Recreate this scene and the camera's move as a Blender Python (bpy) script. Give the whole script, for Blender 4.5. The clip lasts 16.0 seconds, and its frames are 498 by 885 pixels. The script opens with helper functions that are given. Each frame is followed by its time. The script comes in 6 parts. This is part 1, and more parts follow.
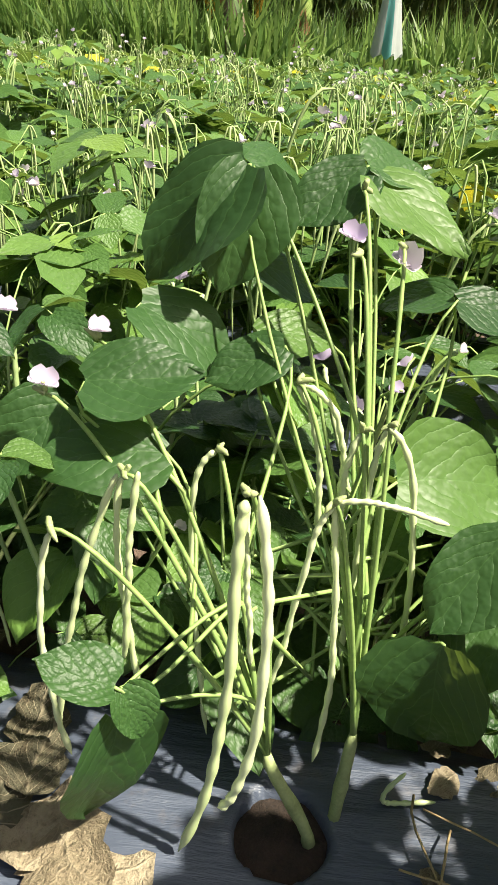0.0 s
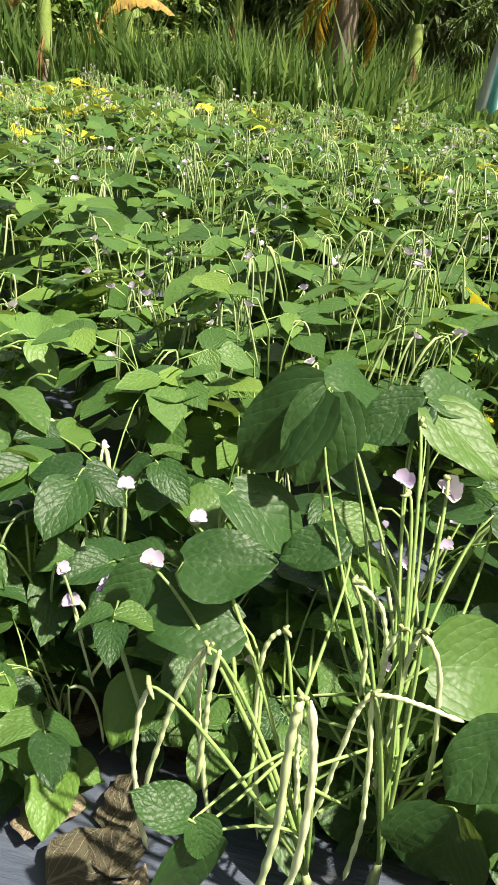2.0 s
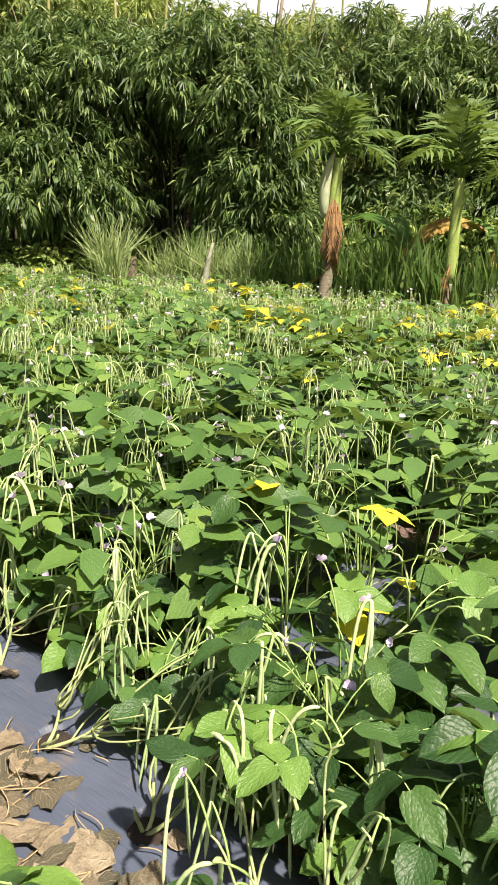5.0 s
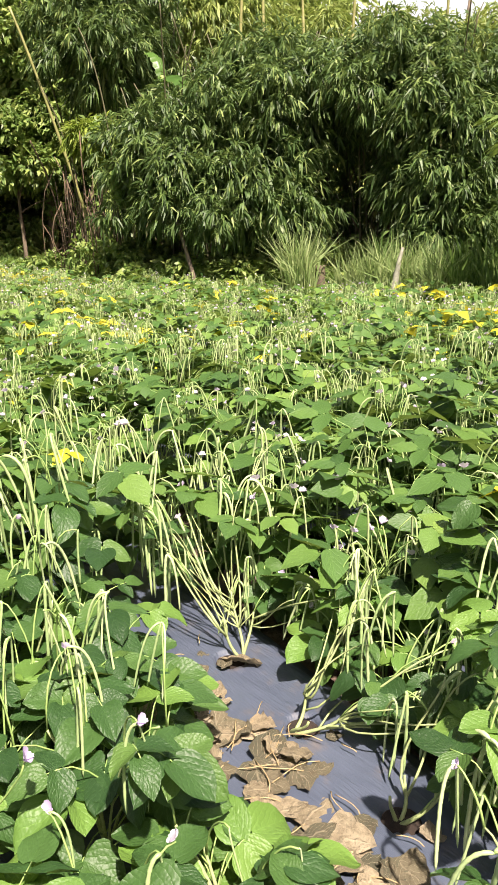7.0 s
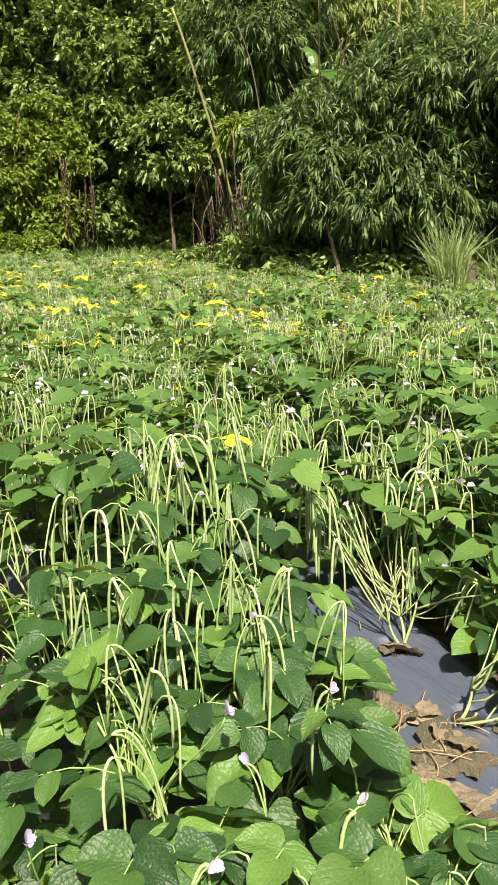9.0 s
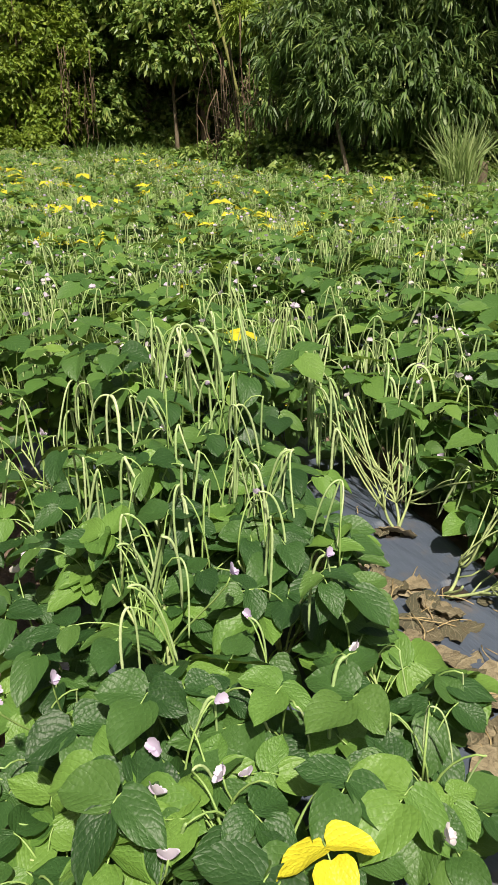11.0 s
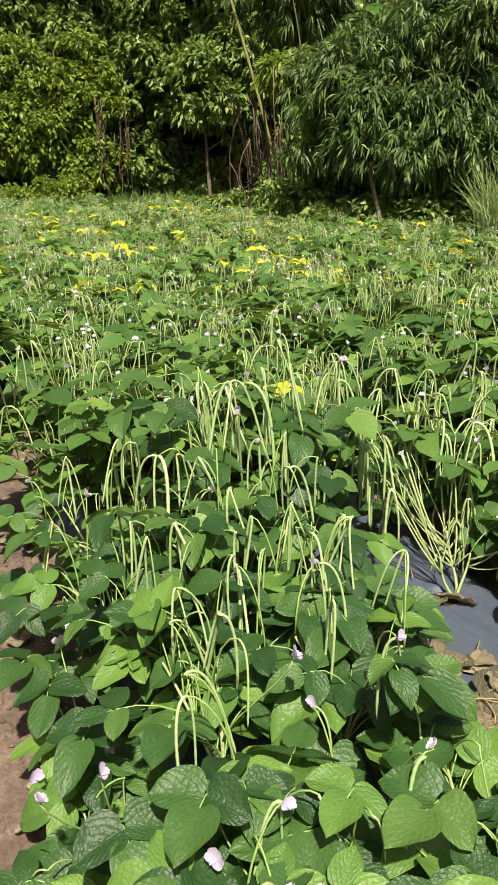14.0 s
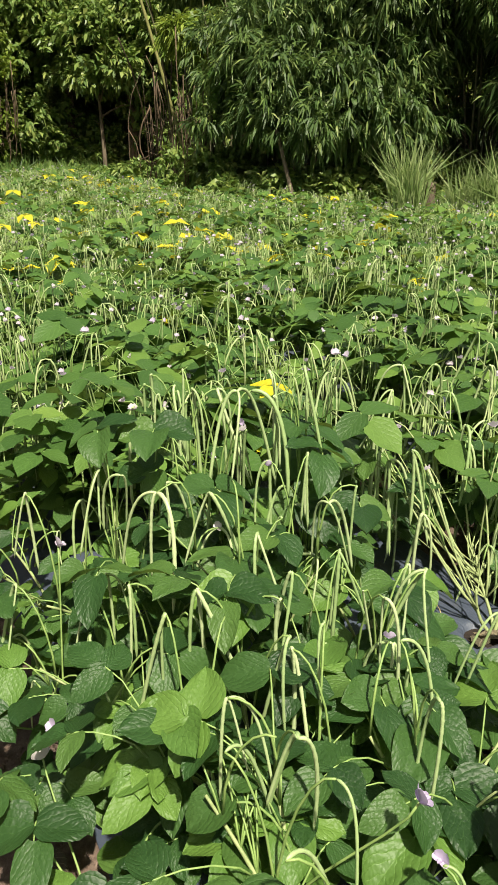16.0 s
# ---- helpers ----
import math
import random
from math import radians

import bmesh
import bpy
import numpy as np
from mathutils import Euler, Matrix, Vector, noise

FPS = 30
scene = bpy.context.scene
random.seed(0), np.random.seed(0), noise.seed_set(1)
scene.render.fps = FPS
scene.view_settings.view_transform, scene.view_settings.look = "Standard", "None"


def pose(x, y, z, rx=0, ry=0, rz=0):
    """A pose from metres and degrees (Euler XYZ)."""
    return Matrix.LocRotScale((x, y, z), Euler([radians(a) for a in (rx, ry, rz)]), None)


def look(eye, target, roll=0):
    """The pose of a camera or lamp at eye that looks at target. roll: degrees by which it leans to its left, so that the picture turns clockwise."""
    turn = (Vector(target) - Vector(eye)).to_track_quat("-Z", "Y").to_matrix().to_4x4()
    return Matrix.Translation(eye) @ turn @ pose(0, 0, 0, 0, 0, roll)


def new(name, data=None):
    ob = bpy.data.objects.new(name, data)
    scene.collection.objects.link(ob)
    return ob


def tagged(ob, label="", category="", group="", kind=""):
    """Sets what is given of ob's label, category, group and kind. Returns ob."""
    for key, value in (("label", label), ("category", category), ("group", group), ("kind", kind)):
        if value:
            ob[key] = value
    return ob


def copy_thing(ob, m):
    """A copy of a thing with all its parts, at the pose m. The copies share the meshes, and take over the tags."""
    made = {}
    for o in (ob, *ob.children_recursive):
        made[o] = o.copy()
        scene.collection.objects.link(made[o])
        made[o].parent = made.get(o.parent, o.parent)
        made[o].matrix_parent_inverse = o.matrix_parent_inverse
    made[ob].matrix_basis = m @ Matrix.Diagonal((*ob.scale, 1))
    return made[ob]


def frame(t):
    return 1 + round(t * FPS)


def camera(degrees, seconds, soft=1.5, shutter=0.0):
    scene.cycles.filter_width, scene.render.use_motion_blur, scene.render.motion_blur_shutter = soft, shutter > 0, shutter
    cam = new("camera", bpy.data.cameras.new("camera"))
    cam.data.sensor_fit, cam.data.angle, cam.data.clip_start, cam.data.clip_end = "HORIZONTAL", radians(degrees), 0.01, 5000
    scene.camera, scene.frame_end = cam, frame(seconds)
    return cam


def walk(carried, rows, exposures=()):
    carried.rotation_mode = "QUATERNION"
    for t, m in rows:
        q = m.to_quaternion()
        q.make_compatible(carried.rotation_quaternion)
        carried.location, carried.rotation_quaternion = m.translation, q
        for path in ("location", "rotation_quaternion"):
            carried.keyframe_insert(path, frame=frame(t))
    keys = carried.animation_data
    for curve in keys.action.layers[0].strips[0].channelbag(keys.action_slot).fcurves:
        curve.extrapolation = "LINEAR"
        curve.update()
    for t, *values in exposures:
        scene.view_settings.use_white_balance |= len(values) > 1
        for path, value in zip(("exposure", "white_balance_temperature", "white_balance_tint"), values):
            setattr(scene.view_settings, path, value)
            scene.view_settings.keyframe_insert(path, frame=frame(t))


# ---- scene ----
cam = camera(36.0, 16.0)
PATH = [
    (0, (0.041, -0.047, 0.826), (-0.042, 1.718, -0.111), 4.1),
    (0.5, (0.043, -0.057, 0.906), (-0.081, 1.684, -0.07), 4.3),
    (1, (0.05, -0.059, 0.983), (-0.114, 1.666, -0.017), 4.4),
    (1.5, (0.047, -0.087, 1.053), (-0.169, 1.644, 0.075), 4.7),
    (2, (0.036, -0.127, 1.11), (-0.255, 1.627, 0.193), 5.5),
    (2.5, (0.033, -0.174, 1.157), (-0.364, 1.614, 0.354), 6.5),
    (2.8, (0.022, -0.198, 1.197), (-0.473, 1.594, 0.46), 6.1),
    (3, (0.01, -0.218, 1.217), (-0.561, 1.574, 0.536), 6.0),
    (3.5, (-0.026, -0.254, 1.258), (-0.786, 1.503, 0.678), 5.0),
    (4, (-0.057, -0.279, 1.292), (-1.009, 1.4, 0.767), 3.3),
    (4.2, (-0.07, -0.294, 1.302), (-1.087, 1.349, 0.783), 3.2),
    (6.3, (-0.12, -0.4, 1.333), (-1.509, 0.932, 0.788), -0.5),
    (6.5, (-0.138, -0.437, 1.334), (-1.566, 0.854, 0.793), -0.6),
    (7, (-0.156, -0.518, 1.35), (-1.672, 0.68, 0.833), -1.3),
    (7.5, (-0.163, -0.575, 1.37), (-1.74, 0.56, 0.898), -1.7),
    (8, (-0.171, -0.629, 1.375), (-1.81, 0.417, 0.906), -1.9),
    (8.5, (-0.174, -0.662, 1.372), (-1.862, 0.292, 0.88), -1.8),
    (9, (-0.167, -0.687, 1.355), (-1.865, 0.23, 0.831), -1.1),
    (9.2, (-0.169, -0.698, 1.344), (-1.859, 0.218, 0.793), -0.8),
    (11.3, (-0.068, -0.75, 1.323), (-1.706, 0.113, 0.566), -0.5),
    (11.5, (-0.069, -0.756, 1.326), (-1.72, 0.091, 0.58), -0.6),
    (12, (-0.071, -0.777, 1.333), (-1.752, 0.036, 0.616), -1.1),
    (12.5, (-0.081, -0.796, 1.339), (-1.775, 0.009, 0.644), -1.5),
    (13, (-0.108, -0.806, 1.345), (-1.818, -0.017, 0.671), -1.8),
    (13.5, (-0.155, -0.79, 1.347), (-1.86, 0.01, 0.674), -1.4),
    (14, (-0.217, -0.754, 1.344), (-1.919, 0.073, 0.696), -1.0),
    (14.5, (-0.361, -0.704, 1.338), (-2.073, 0.121, 0.714), -1.2),
    (15, (-0.499, -0.674, 1.308), (-2.207, 0.145, 0.665), -1.2),
    (15.5, (-0.68, -0.719, 1.295), (-2.333, 0.185, 0.623), -0.7),
    (16, (-0.81, -0.779, 1.3), (-2.357, 0.271, 0.591), 0.3),
]
walk(cam, [(t, look(eye, target, roll)) for t, eye, target, roll in PATH],
     [(0, 1.42, 6500, 10), (3.0, 1.22, 6500, 12), (4.2, 1.24, 6500, 17), (7.0, 1.44, 6500, 22), (9.2, 1.12, 6500, 14), (11.3, 0.68, 6500, 10), (15.0, 0.93, 6500, 10), (16, 0.76, 6500, 9)])

# ---- light ----
SUN_AZ, SUN_EL = -108.0, 58.0      # degrees to the left of +y, degrees above the horizon
to_sun = Vector((-math.sin(radians(SUN_AZ)) * math.cos(radians(SUN_EL)), math.cos(radians(SUN_AZ)) * math.cos(radians(SUN_EL)), math.sin(radians(SUN_EL))))
world = bpy.data.worlds.new("sky")
scene.world = world
world.use_nodes = True
wn = world.node_tree.nodes
sky = wn.new("ShaderNodeTexSky")
sky.sky_type, sky.sun_disc, sky.sun_elevation = "NISHITA", False, radians(SUN_EL)
sky.sun_rotation = radians(-SUN_AZ)
sky.air_density, sky.dust_density = 1.0, 6.0
world.node_tree.links.new(sky.outputs[0], wn["Background"].inputs[0])
wn["Background"].inputs[1].default_value = 0.035
sun = new("sun", bpy.data.lights.new("sun", "SUN"))
sun.data.energy, sun.data.angle, sun.data.color = 5.0, radians(1.5), (1.0, 0.92, 0.75)
sun.matrix_world = look(to_sun * 50, (0, 0, 0))


# ---- materials ----
def material(name, rough=0.6, metal=0.0):
    m = bpy.data.materials.new(name)
    m.use_nodes = True
    b = m.node_tree.nodes["Principled BSDF"]
    b.inputs["Roughness"].default_value, b.inputs["Metallic"].default_value = rough, metal
    return m, m.node_tree.nodes, m.node_tree.links, b


def math_node(n, l, op, a, b=None, c=None):
    k = n.new("ShaderNodeMath")
    k.operation = op
    for slot, v in enumerate((a, b, c)):
        if v is None:
            continue
        if isinstance(v, (int, float)):
            k.inputs[slot].default_value = v
        else:
            l.new(v, k.inputs[slot])
    return k.outputs[0]


def ramp(n, l, fac, stops):
    r = n.new("ShaderNodeValToRGB")
    while len(r.color_ramp.elements) < len(stops):
        r.color_ramp.elements.new(0.5)
    for e, (p, c) in zip(r.color_ramp.elements, stops):
        e.position, e.color = p, (*c, 1)
    l.new(fac, r.inputs[0])
    return r.outputs[0]


def noise_tex(n, l, scale, detail=4.0, coords="Object", rough=0.55, stretch=None):
    t = n.new("ShaderNodeTexCoord")
    x = n.new("ShaderNodeTexNoise")
    x.inputs["Scale"].default_value, x.inputs["Detail"].default_value, x.inputs["Roughness"].default_value = scale, detail, rough
    if stretch:
        mp = n.new("ShaderNodeMapping")
        mp.inputs["Scale"].default_value = stretch
        l.new(t.outputs[coords], mp.inputs[0])
        l.new(mp.outputs[0], x.inputs[0])
    else:
        l.new(t.outputs[coords], x.inputs[0])
    return x.outputs["Fac"]


def mixed(n, l, fac, a, b):
    k = n.new("ShaderNodeMix")
    k.data_type = "RGBA"
    for slot, v in ((0, fac), (6, a), (7, b)):
        if isinstance(v, tuple):
            k.inputs[slot].default_value = (*v, 1)
        elif isinstance(v, (int, float)):
            k.inputs[slot].default_value = v
        else:
            l.new(v, k.inputs[slot])
    return k.outputs[2]


def bump(n, l, b, height, strength=0.4, distance=0.002):
    k = n.new("ShaderNodeBump")
    k.inputs["Strength"].default_value, k.inputs["Distance"].default_value = strength, distance
    l.new(height, k.inputs["Height"])
    l.new(k.outputs[0], b.inputs["Normal"])
    return k.outputs[0]


def translucent(n, l, b, colour, share, normal=None):
    tr = n.new("ShaderNodeBsdfTranslucent")
    l.new(colour, tr.inputs[0])
    if normal is not None:
        l.new(normal, tr.inputs["Normal"])
    mx = n.new("ShaderNodeMixShader")
    mx.inputs[0].default_value = share
    l.new(b.outputs[0], mx.inputs[1])
    l.new(tr.outputs[0], mx.inputs[2])
    l.new(mx.outputs[0], n["Material Output"].inputs[0])


def each_random(n, per_island):
    if per_island:
        return n.new("ShaderNodeNewGeometry").outputs["Random Per Island"]
    return n.new("ShaderNodeObjectInfo").outputs["Random"]


def bean_leaf_material(name, tones, glow, per_island=False, veins=True, rough=0.46, share=0.26, relief=0.66, lines=0.20):
    """A bean leaf: u runs across it, v from its base to its tip."""
    m, n, l, b = material(name, rough)
    rnd = each_random(n, per_island)
    base = ramp(n, l, rnd, tones)
    blotch = noise_tex(n, l, 22.0, 5.0)
    base = mixed(n, l, math_node(n, l, "MULTIPLY", blotch, 0.45), base, tuple(c * 0.62 for c in tones[0][1]))
    normal = None
    if veins:
        uv = n.new("ShaderNodeUVMap")
        sep = n.new("ShaderNodeSeparateXYZ")
        l.new(uv.outputs[0], sep.inputs[0])
        u = math_node(n, l, "ABSOLUTE", math_node(n, l, "SUBTRACT", sep.outputs[0], 0.5))
        wav = math_node(n, l, "MULTIPLY", math_node(n, l, "SUBTRACT", noise_tex(n, l, 4.0, 3.0, coords="UV"), 0.5), 0.24)
        rib = math_node(n, l, "MINIMUM", math_node(n, l, "MULTIPLY", math_node(n, l, "ABSOLUTE", math_node(n, l, "ADD", u, math_node(n, l, "MULTIPLY", wav, 0.06))), 16.0), 1.0)
        climb = math_node(n, l, "ADD", math_node(n, l, "MULTIPLY", u, 0.95), math_node(n, l, "MULTIPLY", math_node(n, l, "MULTIPLY", u, u), 1.1))
        run = math_node(n, l, "SUBTRACT", math_node(n, l, "ADD", sep.outputs[1], wav), climb)
        side = math_node(n, l, "ABSOLUTE", math_node(n, l, "SUBTRACT", math_node(n, l, "FRACT", math_node(n, l, "ADD", math_node(n, l, "MULTIPLY", run, 5.0), 0.5)), 0.5))
        side = math_node(n, l, "MULTIPLY", side, 2.0)
        dome = math_node(n, l, "MULTIPLY", side, math_node(n, l, "SUBTRACT", 2.0, side))
        both = math_node(n, l, "MULTIPLY", rib, dome)
        cell = n.new("ShaderNodeTexVoronoi")
        cell.feature = "SMOOTH_F1"
        cell.inputs["Scale"].default_value = 15.0
        cell.inputs["Smoothness"].default_value = 0.5
        l.new(uv.outputs[0], cell.inputs[0])
        puff = math_node(n, l, "ADD", math_node(n, l, "MULTIPLY", math_node(n, l, "SQRT", both), 0.27), math_node(n, l, "MULTIPLY", math_node(n, l, "SUBTRACT", 1.0, cell.outputs["Distance"]), 0.42))
        puff = math_node(n, l, "ADD", puff, math_node(n, l, "MULTIPLY", noise_tex(n, l, 7.0, 2.0, coords="UV"), 0.6))
        pale = tuple(min(1, c * 1.7 + 0.02) for c in tones[len(tones) // 2][1])
        line = math_node(n, l, "SUBTRACT", 1.0, math_node(n, l, "MINIMUM", math_node(n, l, "MULTIPLY", math_node(n, l, "MINIMUM", rib, side), 7.0), 1.0))
        base = mixed(n, l, math_node(n, l, "MULTIPLY", line, lines), base, pale)
        normal = bump(n, l, b, puff, relief, 0.0038)
    l.new(base, b.inputs["Base Color"])
    b.inputs["Specular IOR Level"].default_value = 0.34
    thin = mixed(n, l, 0.55, base, glow)
    translucent(n, l, b, thin, share, normal)
    return m


def plain_leaf_material(name, tones, glow, per_island=True, rough=0.5, share=0.3, spec=0.35):
    m, n, l, b = material(name, rough)
    base = ramp(n, l, each_random(n, per_island), tones)
    base = mixed(n, l, math_node(n, l, "MULTIPLY", noise_tex(n, l, 1.3, 4.0), 0.5), base, tuple(c * 0.55 for c in tones[0][1]))
    l.new(base, b.inputs["Base Color"])
    b.inputs["Specular IOR Level"].default_value = spec
    translucent(n, l, b, mixed(n, l, 0.5, base, glow), share)
    return m


def grained(name, dark, light, scale, rough=0.7, strength=0.5, distance=0.004, stretch=None, detail=6.0, per_object=0.0):
    m, n, l, b = material(name, rough)
    f = noise_tex(n, l, scale, detail, stretch=stretch)
    g = noise_tex(n, l, scale * 6.3, 3.0)
    f2 = math_node(n, l, "ADD", math_node(n, l, "MULTIPLY", f, 0.7), math_node(n, l, "MULTIPLY", g, 0.3))
    col = ramp(n, l, f2, [(0.3, dark), (0.68, light)])
    if per_object:
        col = mixed(n, l, math_node(n, l, "MULTIPLY", each_random(n, False), per_object), col, dark)
    l.new(col, b.inputs["Base Color"])
    bump(n, l, b, f2, strength, distance)
    return m


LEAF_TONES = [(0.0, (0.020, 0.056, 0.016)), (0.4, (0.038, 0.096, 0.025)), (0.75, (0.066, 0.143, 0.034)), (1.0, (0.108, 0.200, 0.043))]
# Rows farther off get paler colours of the same leaf, to look brighter.
BRIGHTENED_ROW_TONES = [(0.0, (0.038, 0.092, 0.022)), (0.45, (0.078, 0.165, 0.037)), (0.8, (0.130, 0.236, 0.049)), (1.0, (0.205, 0.320, 0.063))]
GLOW = (0.32, 0.45, 0.07)
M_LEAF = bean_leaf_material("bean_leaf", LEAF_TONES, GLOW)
M_LEAF_YOUNG = bean_leaf_material("young_bean_leaf", [(0.0, (0.095, 0.195, 0.040)), (1.0, (0.155, 0.275, 0.052))], (0.36, 0.52, 0.08))
M_LEAF_YELLOW = bean_leaf_material("yellow_bean_leaf", [(0.0, (0.62, 0.56, 0.03)), (1.0, (0.75, 0.66, 0.04))], (0.8, 0.7, 0.05))
M_LEAF_MID = bean_leaf_material("bean_leaf_crowd", BRIGHTENED_ROW_TONES, GLOW, per_island=True)
M_LEAF_FAR = bean_leaf_material("bean_leaf_distant", BRIGHTENED_ROW_TONES, GLOW, per_island=True, veins=False)
M_YELLOW_FAR = plain_leaf_material("yellow_leaf_crowd", [(0.0, (0.5, 0.5, 0.04)), (1.0, (0.72, 0.62, 0.04))], (0.8, 0.7, 0.05))


def pod_material(name, tones, dull):
    m, n, l, b = material(name, 0.42)
    t = ramp(n, l, each_random(n, False), tones)
    g = noise_tex(n, l, 90.0, 4.0)
    col = mixed(n, l, math_node(n, l, "MULTIPLY", g, 0.5), t, dull)
    l.new(col, b.inputs["Base Color"])
    bump(n, l, b, g, 0.25, 0.001)
    return m


M_POD = pod_material("bean_pod", [(0.0, (0.26, 0.38, 0.15)), (0.5, (0.38, 0.49, 0.23)), (1.0, (0.52, 0.60, 0.34))], (0.27, 0.37, 0.14))
M_POD_PALE = pod_material("pale_bean_pod", [(0.0, (0.52, 0.62, 0.31)), (1.0, (0.68, 0.75, 0.46))], (0.46, 0.56, 0.25))
M_POD_FAR = plain_leaf_material("pod_crowd", [(0.0, (0.33, 0.45, 0.17)), (0.6, (0.45, 0.55, 0.26)), (1.0, (0.58, 0.64, 0.34))], (0.5, 0.6, 0.3), share=0.12)
M_STEM = grained("bean_stem", (0.14, 0.24, 0.06), (0.30, 0.42, 0.13), 30.0, 0.55, 0.2, 0.001)
M_WOODY = grained("bean_stem_base", (0.19, 0.24, 0.09), (0.38, 0.45, 0.20), 40.0, 0.65, 0.5, 0.001)


def flower_material():
    m, n, l, b = material("bean_flower", 0.6)
    t = ramp(n, l, each_random(n, False), [(0.0, (0.50, 0.42, 0.60)), (0.5, (0.58, 0.51, 0.64)), (0.85, (0.66, 0.61, 0.65)), (1.0, (0.68, 0.66, 0.58))])
    g = noise_tex(n, l, 70.0, 3.0)
    l.new(mixed(n, l, math_node(n, l, "MULTIPLY", g, 0.30), t, (0.46, 0.34, 0.62)), b.inputs["Base Color"])
    translucent(n, l, b, t, 0.25)
    return m


M_FLOWER = flower_material()
M_FLOWER_FAR = plain_leaf_material("flower_crowd", [(0.0, (0.52, 0.43, 0.66)), (1.0, (0.70, 0.66, 0.64))], (0.8, 0.7, 0.8), share=0.2)


def dry_leaf_material():
    """A dead leaf: pale tan to olive grey, mottled and spotted, with a paler midrib."""
    m, n, l, b = material("dry_leaf", 0.85)
    t = ramp(n, l, each_random(n, False), [(0.0, (0.085, 0.085, 0.052)), (0.3, (0.16, 0.14, 0.085)), (0.65, (0.32, 0.26, 0.165)), (1.0, (0.46, 0.39, 0.27))])
    big, small = noise_tex(n, l, 5.0, 5.0, rough=0.65), noise_tex(n, l, 34.0, 4.0)
    t = mixed(n, l, math_node(n, l, "MULTIPLY", math_node(n, l, "MAXIMUM", math_node(n, l, "SUBTRACT", big, 0.46), 0.0), 3.2), t, (0.12, 0.092, 0.052))
    t = mixed(n, l, math_node(n, l, "MULTIPLY", math_node(n, l, "MAXIMUM", math_node(n, l, "SUBTRACT", small, 0.56), 0.0), 3.0), t, (0.07, 0.052, 0.034))
    uv = n.new("ShaderNodeUVMap")
    sep = n.new("ShaderNodeSeparateXYZ")
    l.new(uv.outputs[0], sep.inputs[0])
    u = math_node(n, l, "ABSOLUTE", math_node(n, l, "SUBTRACT", sep.outputs[0], 0.5))
    rib = math_node(n, l, "SUBTRACT", 1.0, math_node(n, l, "MINIMUM", math_node(n, l, "MULTIPLY", u, 26.0), 1.0))
    run = math_node(n, l, "FRACT", math_node(n, l, "MULTIPLY", math_node(n, l, "SUBTRACT", sep.outputs[1], math_node(n, l, "MULTIPLY", u, 1.2)), 6.0))
    vein = math_node(n, l, "MAXIMUM", rib, math_node(n, l, "GREATER_THAN", run, 0.92))
    t = mixed(n, l, math_node(n, l, "MULTIPLY", vein, 0.45), t, (0.46, 0.39, 0.26))
    l.new(t, b.inputs["Base Color"])
    k = bump(n, l, b, math_node(n, l, "ADD", math_node(n, l, "MULTIPLY", vein, 0.5), math_node(n, l, "ADD", big, small)), 0.7, 0.02)
    translucent(n, l, b, t, 0.12, k)
    return m


M_DRY = dry_leaf_material()
M_STRAW = grained("straw", (0.22, 0.15, 0.07), (0.46, 0.36, 0.19), 60.0, 0.8, 0.3, 0.001)


def mulch_material():
    m, n, l, b = material("mulch_film", 0.38)
    f = noise_tex(n, l, 3.0, 6.0)
    g = noise_tex(n, l, 38.0, 5.0)
    dust = noise_tex(n, l, 9.0, 6.0, rough=0.7)
    col = mixed(n, l, f, (0.046, 0.058, 0.088), (0.082, 0.100, 0.140))
    col = mixed(n, l, math_node(n, l, "MULTIPLY", math_node(n, l, "MAXIMUM", math_node(n, l, "SUBTRACT", dust, 0.55), 0.0), 2.6), col, (0.15, 0.115, 0.08))
    l.new(col, b.inputs["Base Color"])
    crease = noise_tex(n, l, 7.0, 4.0, stretch=(1.0, 2.6, 1.0))
    pulled = noise_tex(n, l, 11.0, 5.0, stretch=(0.5, 5.0, 1.0), rough=0.7)
    h = math_node(n, l, "ADD", math_node(n, l, "ADD", math_node(n, l, "MULTIPLY", crease, 0.8), math_node(n, l, "MULTIPLY", pulled, 0.45)), math_node(n, l, "MULTIPLY", g, 0.10))
    bump(n, l, b, h, 0.7, 0.016)
    l.new(math_node(n, l, "ADD", 0.30, math_node(n, l, "MULTIPLY", dust, 0.35)), b.inputs["Roughness"])
    b.inputs["Specular IOR Level"].default_value = 0.5
    return m


M_MULCH = mulch_material()


def soil_material():
    m, n, l, b = material("soil", 0.9)
    f = math_node(n, l, "ADD", math_node(n, l, "MULTIPLY", noise_tex(n, l, 2.3, 8.0, rough=0.65), 0.5), math_node(n, l, "MULTIPLY", noise_tex(n, l, 11.0, 6.0, rough=0.7), 0.5))
    g = noise_tex(n, l, 45.0, 8.0, rough=0.75)
    col = ramp(n, l, f, [(0.36, (0.06, 0.040, 0.030)), (0.48, (0.16, 0.110, 0.084)), (0.62, (0.29, 0.21, 0.165))])
    col = mixed(n, l, math_node(n, l, "MULTIPLY", math_node(n, l, "MAXIMUM", math_node(n, l, "SUBTRACT", g, 0.42), 0.0), 3.0), col, (0.07, 0.044, 0.031))
    l.new(col, b.inputs["Base Color"])
    bump(n, l, b, math_node(n, l, "ADD", f, math_node(n, l, "MULTIPLY", g, 0.6)), 0.9, 0.02)
    return m


